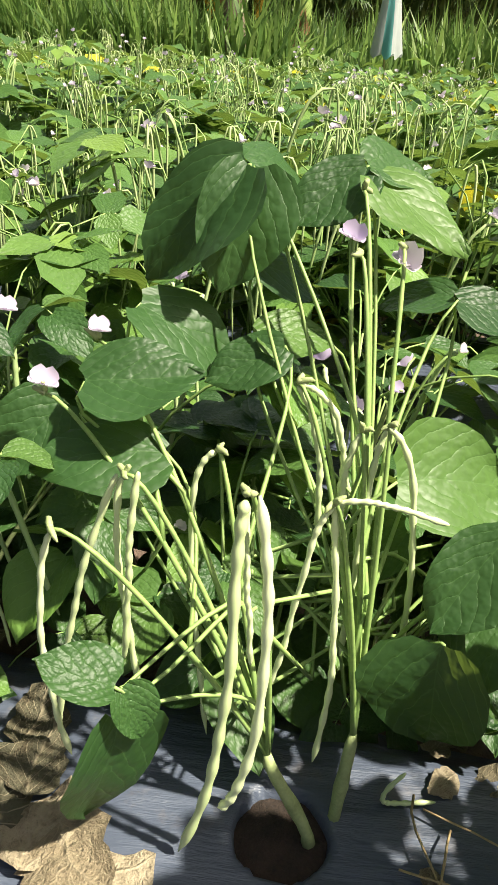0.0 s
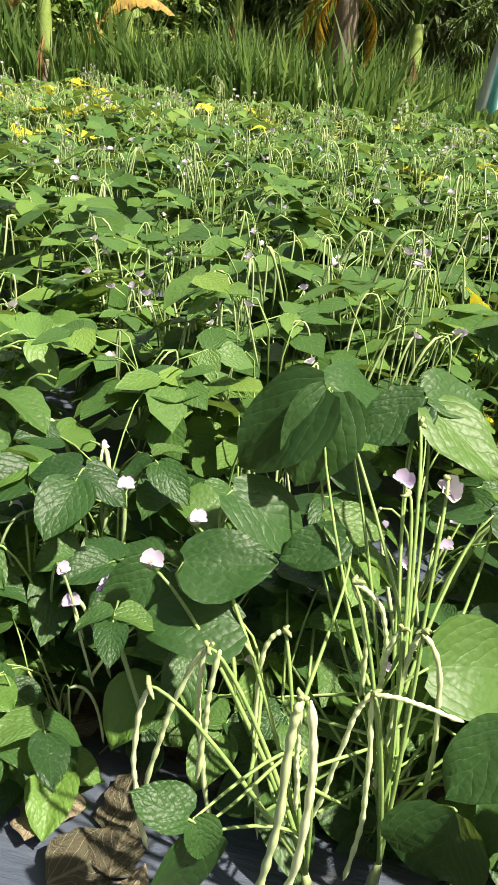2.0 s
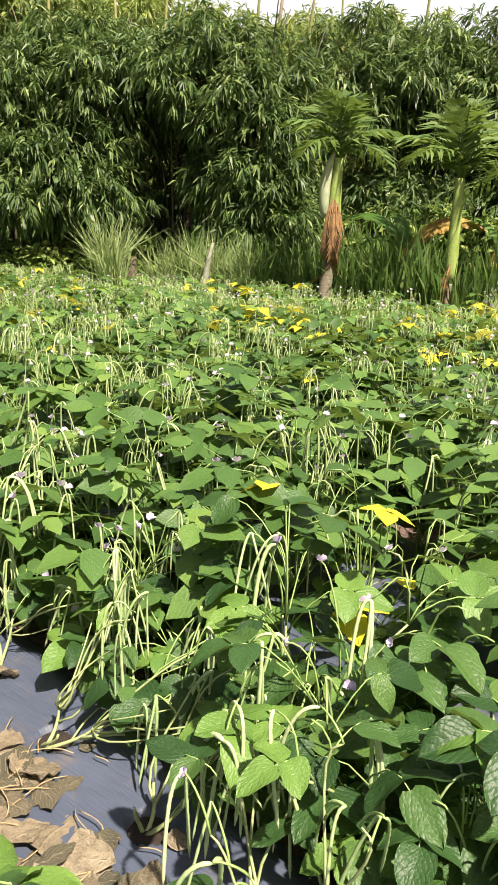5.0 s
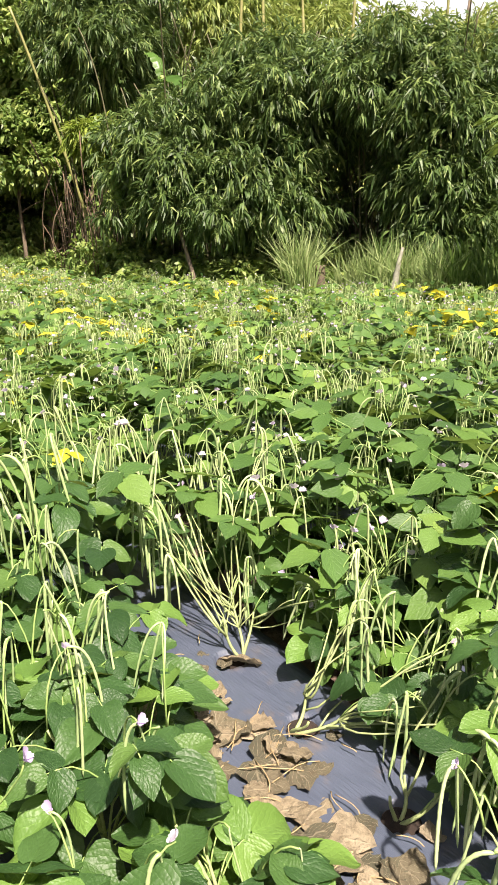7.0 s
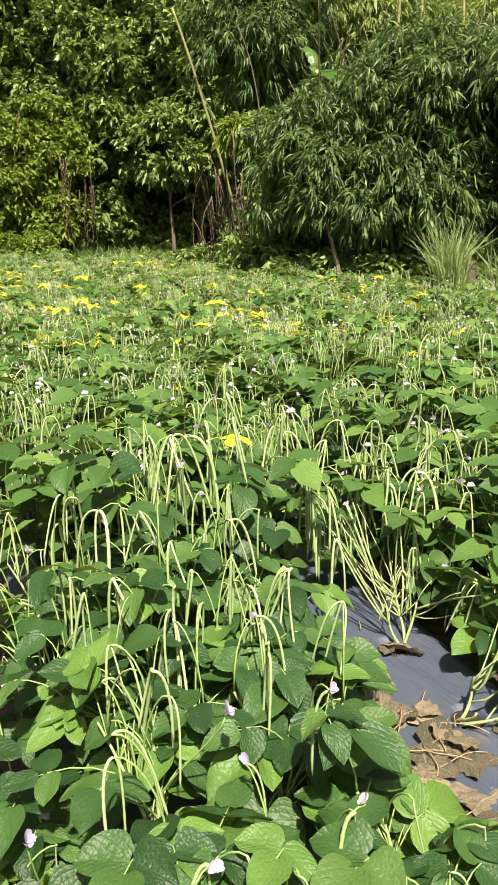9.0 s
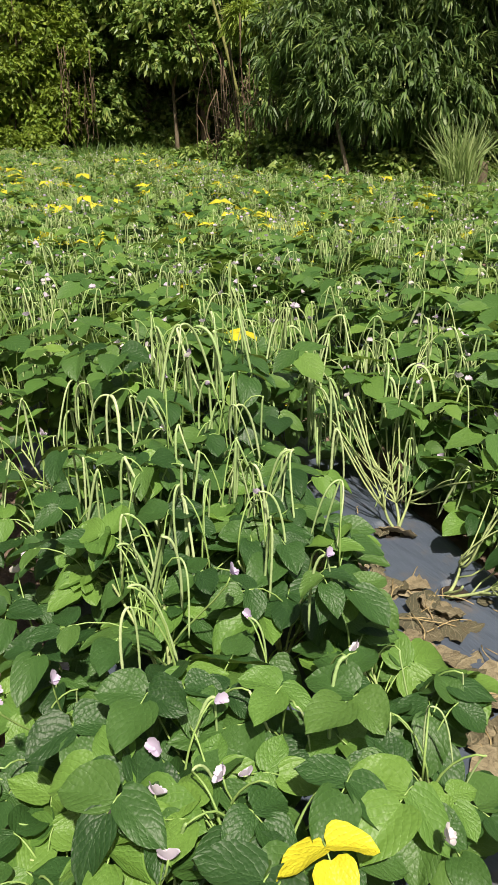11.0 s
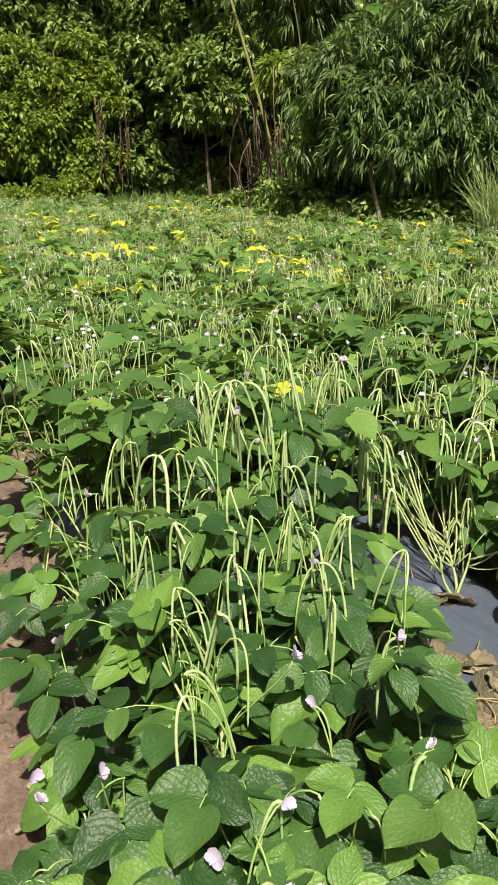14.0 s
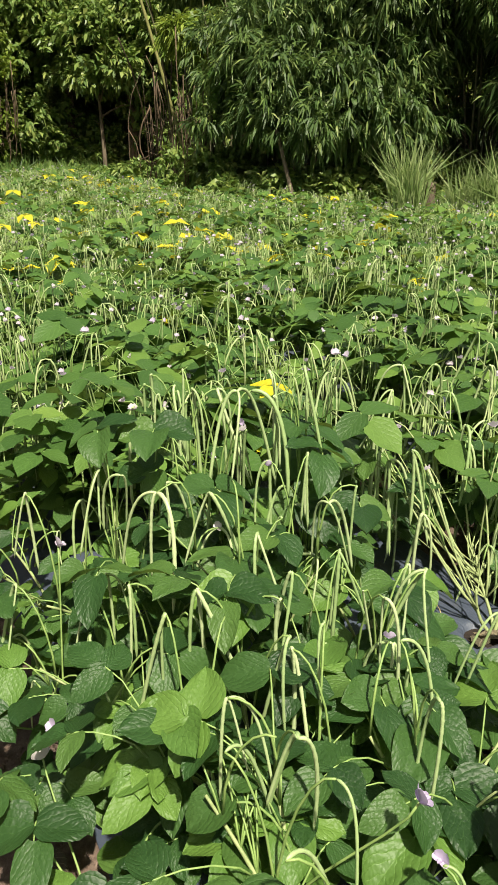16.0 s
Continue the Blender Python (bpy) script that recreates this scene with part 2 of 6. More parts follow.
M_SOIL = soil_material()
M_EARTH = grained("dark_earth", (0.010, 0.007, 0.005), (0.034, 0.021, 0.014), 40.0, 0.95, 1.0, 0.01)
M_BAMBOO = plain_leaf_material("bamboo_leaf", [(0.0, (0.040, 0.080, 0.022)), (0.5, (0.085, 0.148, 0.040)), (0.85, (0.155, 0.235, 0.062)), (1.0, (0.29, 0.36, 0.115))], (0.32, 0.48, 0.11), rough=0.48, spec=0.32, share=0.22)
M_WOODS = plain_leaf_material("tree_leaf", [(0.0, (0.09, 0.165, 0.042)), (0.6, (0.22, 0.315, 0.080)), (1.0, (0.40, 0.46, 0.13))], (0.36, 0.52, 0.09), rough=0.42, share=0.3)
# Sunlight on the growth behind is put into this paler leaf colour.
M_SUN_TINTED = plain_leaf_material("sun_tinted_leaf", [(0.0, (0.13, 0.20, 0.045)), (0.6, (0.24, 0.31, 0.075)), (1.0, (0.38, 0.43, 0.12))], (0.48, 0.58, 0.12), rough=0.5)
M_DRY_VINE = grained("dry_vine", (0.045, 0.030, 0.018), (0.19, 0.13, 0.08), 9.0, 0.9, 0.4, 0.01)
M_SHEATH = grained("dry_sheath", (0.16, 0.16, 0.12), (0.36, 0.36, 0.28), 9.0, 0.7, 0.4, 0.004)
M_VINE = plain_leaf_material("vine_leaf", [(0.0, (0.11, 0.19, 0.025)), (1.0, (0.30, 0.38, 0.055))], (0.4, 0.5, 0.06))
M_GRASS = plain_leaf_material("grass_blade", [(0.0, (0.06, 0.12, 0.028)), (0.6, (0.13, 0.23, 0.052)), (1.0, (0.30, 0.40, 0.12))], (0.32, 0.50, 0.12), share=0.42)
M_REED = plain_leaf_material("pale_grass_blade", [(0.0, (0.17, 0.27, 0.08)), (1.0, (0.46, 0.54, 0.25))], (0.55, 0.66, 0.25), share=0.4)
M_PALM = plain_leaf_material("palm_leaf", [(0.0, (0.07, 0.13, 0.028)), (1.0, (0.18, 0.27, 0.07))], (0.36, 0.5, 0.08), rough=0.55, spec=0.25)
M_PALM_YELLOW = plain_leaf_material("yellow_palm_leaf", [(0.0, (0.42, 0.26, 0.03)), (1.0, (0.60, 0.42, 0.06))], (0.8, 0.5, 0.05))
M_BANANA = plain_leaf_material("banana_leaf", [(0.0, (0.07, 0.16, 0.03)), (1.0, (0.13, 0.25, 0.05))], (0.35, 0.55, 0.07), per_island=False, rough=0.35, share=0.4)
M_BANANA_DRY = grained("dry_banana_leaf", (0.05, 0.028, 0.012), (0.55, 0.36, 0.06), 5.0, 0.8, 0.4, 0.01)
M_CULM = grained("bamboo_culm", (0.16, 0.17, 0.05), (0.42, 0.40, 0.16), 7.0, 0.5, 0.2, 0.004, per_object=0.6)
# Darker copy of the culm: shade inside the clumps is put into its colour.
M_CULM_SHADED = grained("shaded_bamboo_culm", (0.045, 0.045, 0.02), (0.15, 0.14, 0.065), 7.0, 0.6, 0.2, 0.004, per_object=0.6)
M_TRUNK = grained("tree_bark", (0.06, 0.045, 0.03), (0.24, 0.19, 0.13), 9.0, 0.85, 0.8, 0.02, stretch=(1, 1, 0.25))
M_PALM_TRUNK = grained("palm_trunk", (0.10, 0.085, 0.05), (0.30, 0.27, 0.19), 12.0, 0.8, 0.7, 0.01, stretch=(0.4, 0.4, 3.0))
M_SHAFT = grained("palm_crownshaft", (0.17, 0.26, 0.05), (0.36, 0.44, 0.13), 6.0, 0.45, 0.2, 0.004)
M_DEAD = grained("dead_frond", (0.08, 0.04, 0.018), (0.32, 0.185, 0.07), 14.0, 0.85, 0.5, 0.01)
M_SPATHE = grained("palm_spathe", (0.26, 0.32, 0.17), (0.46, 0.48, 0.32), 8.0, 0.5, 0.3, 0.004)


# ---- mesh tools ----
class Mesh:
    """Gathers pieces as arrays of points, faces and uv."""

    def __init__(self):
        self.v, self.f, self.uv, self.count = [], [], [], 0

    def add(self, verts, faces, uvs=None):
        verts = np.asarray(verts, float)
        self.v.append(verts)
        self.f.extend([tuple(i + self.count for i in f) for f in faces])
        if uvs is None:
            uvs = np.zeros((len(verts), 2))
        self.uv.append(np.asarray(uvs, float))
        self.count += len(verts)

    def data(self, name, mat, smooth=True):
        me = bpy.data.meshes.new(name)
        v = np.concatenate(self.v) if self.v else np.zeros((0, 3))
        me.from_pydata(v.tolist(), [], self.f)
        if self.uv:
            uv = np.concatenate(self.uv)
            lay = me.uv_layers.new(name="UVMap")
            idx = np.empty(len(me.loops), int)
            me.loops.foreach_get("vertex_index", idx)
            lay.data.foreach_set("uv", uv[idx].astype(np.float32).ravel())
        if smooth:
            me.polygons.foreach_set("use_smooth", [True] * len(me.polygons))
        me.materials.append(mat)
        me.update()
        return me


def part(name, data, parent, label="", m=None, kind=""):
    ob = new(name, data)
    ob.parent = parent
    if m is not None:
        ob.matrix_basis = m
    return tagged(ob, label, kind=kind)


def thing(name, label, category, group="", m=None, kind=""):
    ob = new(name)
    ob.empty_display_size = 0.1
    if m is not None:
        ob.matrix_basis = m
    return tagged(ob, label, category, group, kind)


def tube(mesh, pts, radii, sides=6, flat=1.0):
    """A tube along pts."""
    pts = np.asarray(pts, float)
    radii = np.broadcast_to(np.asarray(radii, float), (len(pts),))
    tang = np.gradient(pts, axis=0)
    tang /= np.linalg.norm(tang, axis=1)[:, None] + 1e-9
    ref = np.array([0.0, 0.0, 1.0]) if abs(tang[0][2]) < 0.9 else np.array([1.0, 0.0, 0.0])
    a = np.cross(tang[0], ref)
    a /= np.linalg.norm(a)
    verts, faces, ang = [], [], np.arange(sides) * 2 * np.pi / sides
    for i, (p, t, r) in enumerate(zip(pts, tang, radii)):
        a = a - t * np.dot(a, t)
        a /= np.linalg.norm(a) + 1e-9
        b = np.cross(t, a)
        verts.append(p + r * (np.cos(ang)[:, None] * a + flat * np.sin(ang)[:, None] * b))
    n = len(pts)
    for i in range(n - 1):
        for k in range(sides):
            j = (k + 1) % sides
            faces.append((i * sides + k, i * sides + j, (i + 1) * sides + j, (i + 1) * sides + k))
    faces.append(tuple(reversed(range(sides))))
    faces.append(tuple(range((n - 1) * sides, n * sides)))
    mesh.add(np.concatenate(verts), faces)


def bezier(p0, p1, p2, p3, n):
    t = np.linspace(0, 1, n)[:, None]
    p0, p1, p2, p3 = (np.asarray(p, float) for p in (p0, p1, p2, p3))
    return (1 - t) ** 3 * p0 + 3 * (1 - t) ** 2 * t * p1 + 3 * (1 - t) * t * t * p2 + t ** 3 * p3


def basis(origin, along, normal, size=1.0):
    """A pose whose y points along, z to the normal side."""
    y = np.asarray(along, float)
    y = y / (np.linalg.norm(y) + 1e-9)
    z = np.asarray(normal, float)
    z = z - y * np.dot(z, y)
    z = z / (np.linalg.norm(z) + 1e-9)
    x = np.cross(y, z)
    m = np.eye(4)
    m[:3, 0], m[:3, 1], m[:3, 2], m[:3, 3] = x * size, y * size, z * size, origin
    return m


def to_matrix(m):
    return Matrix(m.tolist())


# ---- pieces of a bean plant ----
def leaflet_shape(across, along, seed, lateral=0.0, fold=0.16, droop=0.22, ragged=0.0, wide=0.37):
    """A bean leaflet, one unit long: broad below, pointed at its tip, its halves folded up, its tip drooping."""
    r = np.random.RandomState(seed)
    vs, uvs, fs = [], [], []
    ph = r.rand(4) * 6.28
    for j in range(along + 1):
        t = (j / along) ** 1.25
        w = wide * 2.08 * (t + 0.015) ** 0.42 * max(0.0, 1 - t) ** 0.72
        if j == along:
            w = 0.004
        for i in range(across + 1):
            s = 2 * i / across - 1
            side = 1 + lateral * (0.30 if s > 0 else -0.22) * (1 - t)
            x = s * w * side
            y = t - 0.05 * s * s * (1 - t) * (t < 0.35)
            z = fold * abs(x) * 1.2 - droop * t * t + 0.025 * np.sin(5 * s + ph[0]) * t + 0.03 * np.sin(9 * t + ph[1] + 2 * s) * abs(s)
            vs.append((x + 0.02 * np.sin(4 * t + ph[2]), y + ragged * 0.06 * r.randn() * abs(s) ** 4, z))
            uvs.append((0.5 + s * 0.5 * (0.25 + 0.75 * w / 0.4), t))
    for j in range(along):
        for i in range(across):
            a = j * (across + 1) + i
            fs.append((a, a + 1, a + across + 2, a + across + 1))
    return np.array(vs), fs, np.array(uvs)


LEAFLETS = [leaflet_shape(6, 8, 10 + k, (0, 1, -1)[k % 3], 0.06 + 0.09 * (k % 4), 0.06 + 0.09 * (k % 5), 0.25 * (k % 2), 0.34 + 0.03 * (k % 4)) for k in range(12)]
LEAFLETS_MID = [leaflet_shape(2, 3, 30 + k, (0, 1, -1)[k % 3], 0.12, 0.12) for k in range(6)]
LEAFLETS_FAR = [leaflet_shape(2, 2, 40 + k, 0, 0.2, 0.25) for k in range(3)]


def leaflet_mesh(k, mat, tag):
    g = Mesh()
    g.add(*LEAFLETS[k])
    return g.data("leaflet_" + tag, mat)


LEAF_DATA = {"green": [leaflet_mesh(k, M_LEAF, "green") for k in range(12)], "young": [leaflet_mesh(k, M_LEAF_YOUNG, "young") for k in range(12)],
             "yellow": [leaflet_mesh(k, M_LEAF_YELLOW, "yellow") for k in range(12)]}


def crumpled_leaf(seed):
    """A dead leaf, one unit long: its outline torn and shrunk, its sides curled over, its blade buckled."""
    r = np.random.RandomState(seed)
    g = Mesh()
    n, m = 9, 12
    vs, fs, uvs = [], [], []
    o = Vector(r.rand(3) * 50)
    curl = r.uniform(-0.5, 0.9, 2)
    for j in range(m):
        for i in range(n):
            u, t = 2 * i / (n - 1) - 1, j / (m - 1)
            w = 0.40 * np.interp(t, [0, 0.05, 0.18, 0.4, 0.7, 0.9, 1.0], [0.05, 0.5, 0.85, 1.0, 0.65, 0.25, 0.0])
            torn = 1 + 0.5 * noise.noise(o + Vector((3.0 * np.sign(u), t * 6.0, 0)))
            x = u * w * torn
            p = o + Vector((x * 5, t * 4.5, 0))
            z = 0.11 * noise.noise(p) + 0.11 * noise.noise(p * 2.6) + 0.05 * noise.noise(p * 6.0) + abs(u) ** 2.2 * w * curl[0 if u < 0 else 1] + 0.05
            vs.append((x * (1 - 0.3 * abs(curl[0 if u < 0 else 1]) * abs(u)) + 0.10 * noise.noise(o + Vector((0, t * 2, 5))), t, z))
            uvs.append((0.5 + u * 0.45, t))
    for j in range(m - 1):
        for i in range(n - 1):
            k = j * n + i
            fs.append((k, k + 1, k + n + 1, k + n))
    g.add(vs, fs, uvs)
    return g.data("dry_leaf", M_DRY)


DRY_DATA = [crumpled_leaf(700 + k) for k in range(12)]


def pod_line(kind, n=14, seed=0):
    """A pod, one unit long, that leaves its stalk sideways (along +x) and hangs."""
    r = np.random.RandomState(100 + seed)
    out = (0.04, 0.09, 0.15, 0.26, 0.06)[kind % 5]
    sway = r.randn() * 0.06
    return bezier((0, 0, 0), (out * 0.9, 0, 0.02 + 0.14 * out), (out * (1.1 + 0.3 * r.rand()), sway, -0.35), (out * (0.9 + 0.7 * r.rand()), sway * 2.2, -0.97 + out * 0.25), n)


def pod_radius(n, fat, beads, seed):
    t = np.linspace(0, 1, n)
    prof = np.minimum(1, np.minimum(t / 0.06 + 0.35, (1 - t) / 0.08 + 0.25))
    return fat * prof * (1 + 0.10 * np.sin(t * beads * 6.28 + seed))


def pod_mesh(kind, fat, seed):
    g = Mesh()
    tube(g, pod_line(kind, 30, seed), pod_radius(30, fat, 9.3, seed), 6)
    return g.data("pod", M_POD)


POD_DATA = [pod_mesh(k, (0.0145, 0.0165, 0.019)[k % 3], k) for k in range(10)]


def flower_shape(n=5):
    """A bean flower, one unit wide: a broad standard behind, two wings and a small keel."""
    g = Mesh()

    def petal(m, width, length, cup, notch):
        vs, fs = [], []
        for j in range(n):
            t = j / (n - 1)
            w = width * np.sin(np.pi * (0.12 + 0.80 * t)) ** 0.7
            for i in range(5):
                s = i / 2 - 1
                y = length * t * (1 - notch * (1 - abs(s)) * t)
                vs.append((s * w * 0.5, y, cup * (s * s) * w + 0.25 * cup * t * t))
        for j in range(n - 1):
            for i in range(4):
                a = j * 5 + i
                fs.append((a, a + 1, a + 6, a + 5))
        v = np.array(vs) @ m[:3, :3].T + m[:3, 3]
        g.add(v, fs)

    petal(basis((0, 0, 0), (0, 0.5, 1), (0, -1, 0.5)), 1.1, 0.75, 0.2, 0.18)
    petal(basis((0.05, 0, 0), (0.8, -0.5, 0.2), (-0.3, 0.2, 1)), 0.6, 0.6, 0.3, 0)
    petal(basis((-0.05, 0, 0), (-0.8, -0.5, 0.2), (0.3, 0.2, 1)), 0.6, 0.6, 0.3, 0)
    petal(basis((0, 0, 0), (0, -0.9, 0.25), (0, 0.3, 1)), 0.3, 0.5, 0.5, 0)
    return g


FLOWER_DATA = flower_shape().data("flower", M_FLOWER)
FLOWER_FAR = flower_shape(3)


def leaf_plan(r, top, out, reach, size):
    """One leaf of three leaflets: its stalk and its leaflets' poses. top: where the stalk leaves the stem; out: its heading; reach: the stalk's length."""
    c, s = math.cos(out), math.sin(out)
    lift = 0.35 + 0.55 * r.rand()
    tip = np.array(top) + reach * np.array([c * (1 - 0.3 * lift), s * (1 - 0.3 * lift), lift])
    stalk = bezier(top, np.array(top) + reach * 0.4 * np.array([c * 0.4, s * 0.4, 0.8]), tip - reach * 0.25 * np.array([c, s, -0.2]), tip, 5)
    tilt = 0.15 - 0.55 * r.rand()
    ahead = np.array([c, s, tilt])
    lean = np.array([0.26 * r.randn(), 0.26 * r.randn(), 1.0]) + 0.35 * np.array([to_sun[0], to_sun[1], 0])
    across = np.cross(ahead, lean)
    across /= np.linalg.norm(across)
    poses = []
    base = tip + 0.28 * size * ahead / np.linalg.norm(ahead)
    poses.append((basis(base, ahead, lean, size * (0.95 + 0.2 * r.rand())), 0))
    for sgn, kind in ((1, 1), (-1, 2)):
        d = ahead * 0.25 + sgn * across + np.array([0, 0, 0.08 - 0.3 * r.rand()])
        poses.append((basis(tip + 0.02 * size * d, d, lean + 0.25 * sgn * across * r.randn(), size * (0.85 + 0.2 * r.rand())), kind))
    return stalk, base, poses


def plant_plan(seed, height=0.5, spread=0.34, leaves=18, stalks=7, pods=(1, 3), size=0.10, podlen=0.25, bloom=0.35, lean=(0.0, 0.0), flop=0.0, over=1.0, low=2, petiole=1.0):
    """A bush bean: stems from one foot, leaves on long stalks, and bare stalks that carry pods and flowers over the leaves."""
    r = np.random.RandomState(seed)
    stems, leafs, fruits = [], [], []
    for k in range(3 + r.randint(2)):
        az = r.rand() * 6.28
        rad = spread * (0.25 + 0.55 * r.rand())
        h = height * (0.55 + 0.4 * r.rand())
        end = np.array([math.cos(az) * rad + lean[0], math.sin(az) * rad + lean[1], h])
        stems.append((bezier((0, 0, -0.01), (0.02 * math.cos(az), 0.02 * math.sin(az), h * 0.4), end * (0.6, 0.6, 0.75), end, 8), 0.0062 - 0.0008 * k))
    for k in range(leaves):
        line, _ = stems[k % len(stems)]
        p = line[min(7, low + int(r.rand() * (8 - low)))]
        out = math.atan2(p[1], p[0]) + r.randn() * 0.9
        leafs.append(leaf_plan(r, p, out, petiole * (0.10 + 0.15 * r.rand()), size * (0.75 + 0.5 * r.rand())))
    for k in range(stalks):
        line, _ = stems[k % len(stems)]
        p = line[3 + r.randint(5)]
        az = r.rand() * 6.28
        up = height * over * (0.35 + 0.5 * r.rand())
        far_out = 0.09 + flop * r.rand()
        up *= 1 - 0.5 * flop
        top = p + np.array([math.cos(az) * far_out + lean[0], math.sin(az) * far_out + lean[1], up])
        top[2] = min(top[2], height * over * (1.0 + 0.15 * r.rand()))
        bend = bezier(p, p + (0, 0, up * 0.6), top - np.array([math.cos(az) * 0.03, math.sin(az) * 0.03, -0.01]), top, 7)
        hang = []
        if r.rand() > bloom:
            for q in range(r.randint(pods[0], pods[1] + 1)):
                hang.append((r.rand() * 6.28, podlen * (0.65 + 0.5 * r.rand()), r.randint(10)))
        flower = r.rand() < bloom * 1.3
        fruits.append((bend, hang, (top + r.randn(3) * 0.006, r.rand() * 6.28, 0.021 + 0.007 * r.rand()) if flower else None))
    return stems, leafs, fruits


def sprawl_plan(seed, branches, leaves=7, pods=(2, 3), twins=2):
    """A picked-over plant: long pale branches thrown out from one foot (each to an end x, y, z), limp pods at their ends and along them."""
    r = np.random.RandomState(seed)
    stems, leafs, fruits = [], [], []
    lean = np.mean(branches, axis=0)
    trunks = []
    for k in range(3):
        a = 2.1 * k + r.rand()
        tip = lean * (0.20, 0.20, 0.26) + np.array([0.07 * math.cos(a), 0.07 * math.sin(a), 0.03 * r.randn()])
        trunks.append(bezier((0, 0, -0.01), (0.3 * tip[0] + 0.03 * math.sin(a), 0.3 * tip[1] - 0.03 * math.cos(a), 0.03), tip * (0.9, 0.9, 0.5), tip, 9))
        stems.append((trunks[-1], 0.0062))
    for k, e in enumerate(branches):
        near = min(trunks, key=lambda t: np.linalg.norm(t[-1][:2] - 0.3 * np.array(e)[:2]) + 0.04 * r.rand())
        for twin in range(twins):
            end = np.array(e) * (1 - 0.22 * twin * r.rand()) + r.randn(3) * (0.04, 0.04, 0.03) * (0.4 + twin)
            end[2] = max(end[2], 0.05)
            fork = near[4 + r.randint(4)]
            way = end - fork
            sway = np.array([-way[1], way[0], 0.0]) * r.uniform(-0.45, 0.45)
            line = bezier(fork, fork + way * (0.30, 0.30, 0.22) + sway + r.randn(3) * 0.02, fork + way * (0.62, 0.62, 0.92) - 0.6 * sway + r.randn(3) * (0.06, 0.06, 0.03), end, 10)
            stems.append((line, 0.0040 - 0.0008 * twin))
            for q in (9, 5 + r.randint(3)) if twin == 0 else (9,):
                p = line[q]
                az = math.atan2(end[1], end[0]) + r.randn() * 1.0
                out, up = 0.03 + 0.05 * r.rand(), 0.03 + 0.07 * r.rand()
                top = p + np.array([math.cos(az) * out, math.sin(az) * out, up])
                bend = bezier(p, p + (0.2 * out * math.cos(az), 0.2 * out * math.sin(az), up * 0.7), top + (0, 0, 0.012), top, 7)
                hang = [(r.rand() * 6.28, min(0.17 + 0.12 * r.rand(), (top[2] - 0.004) / 0.97), r.randint(10)) for w in range(r.randint(pods[0], pods[1] + 1))]
                fruits.append((bend, hang, (top, r.rand() * 6.28, 0.022) if r.rand() < 0.10 else None))
    for k in range(leaves):
        p = stems[(3 * k) % len(stems)][0][3 + r.randint(6)]
        leafs.append(leaf_plan(r, p, math.atan2(p[1], p[0]) + r.randn() * 0.7, 0.06 + 0.1 * r.rand(), 0.075 + 0.03 * r.rand()))
    return stems, leafs, fruits


def leaf_tone(r, yellow=0.0, young=0.12):
    x = r.rand()
    return "yellow" if x < yellow else "young" if x < yellow + young else "green"


def build_plant(name, plan, label, m, seed=0, yellow=0.0, young=0.12, tones={}):
    """A plant whose leaves, leaflets, stalks, pods and flowers are parts of their own."""
    r = np.random.RandomState(seed + 900)
    stems, leafs, fruits = plan
    top = thing(name, label, "bean plant", "bush bean plants in the field", m)
    for line, rad in stems:
        g = Mesh()
        tube(g, line, np.linspace(rad, rad * 0.55, len(line)), 6)
        part("stem", g.data("stem", M_WOODY), top)
    for i, (stalk, base, poses) in enumerate(leafs):
        g = Mesh()
        tube(g, np.vstack([stalk, base]), np.linspace(0.0024, 0.0015, len(stalk) + 1), 4)
        leaf = part("leaf", g.data("petiole", M_STEM), top)
        tone = tones.get(i) or leaf_tone(r, yellow, young)
        for pose_m, kind in poses:
            part("leaflet", LEAF_DATA[tone][kind + 3 * r.randint(4)], leaf, "yellowed leaflet" if tone == "yellow" else "", to_matrix(pose_m))
    for bend, hang, flower in fruits:
        g = Mesh()
        tube(g, bend, np.linspace(0.0028, 0.002, len(bend)), 5)
        stalk = part("pod_stalk", g.data("pod_stalk", M_STEM), top)
        for az, length, kind in hang:
            part("pod", POD_DATA[kind], stalk, "", Matrix.Translation(bend[-1]) @ pose(0, 0, 0, 0, 0, math.degrees(az)) @ Matrix.Scale(length, 4))
        if flower:
            c, az, w = flower
            part("flower", FLOWER_DATA, stalk, "pale lilac flower", Matrix.Translation(c) @ pose(0, 0, 0, 15, 10, math.degrees(az)) @ Matrix.Scale(w, 4))
    return top


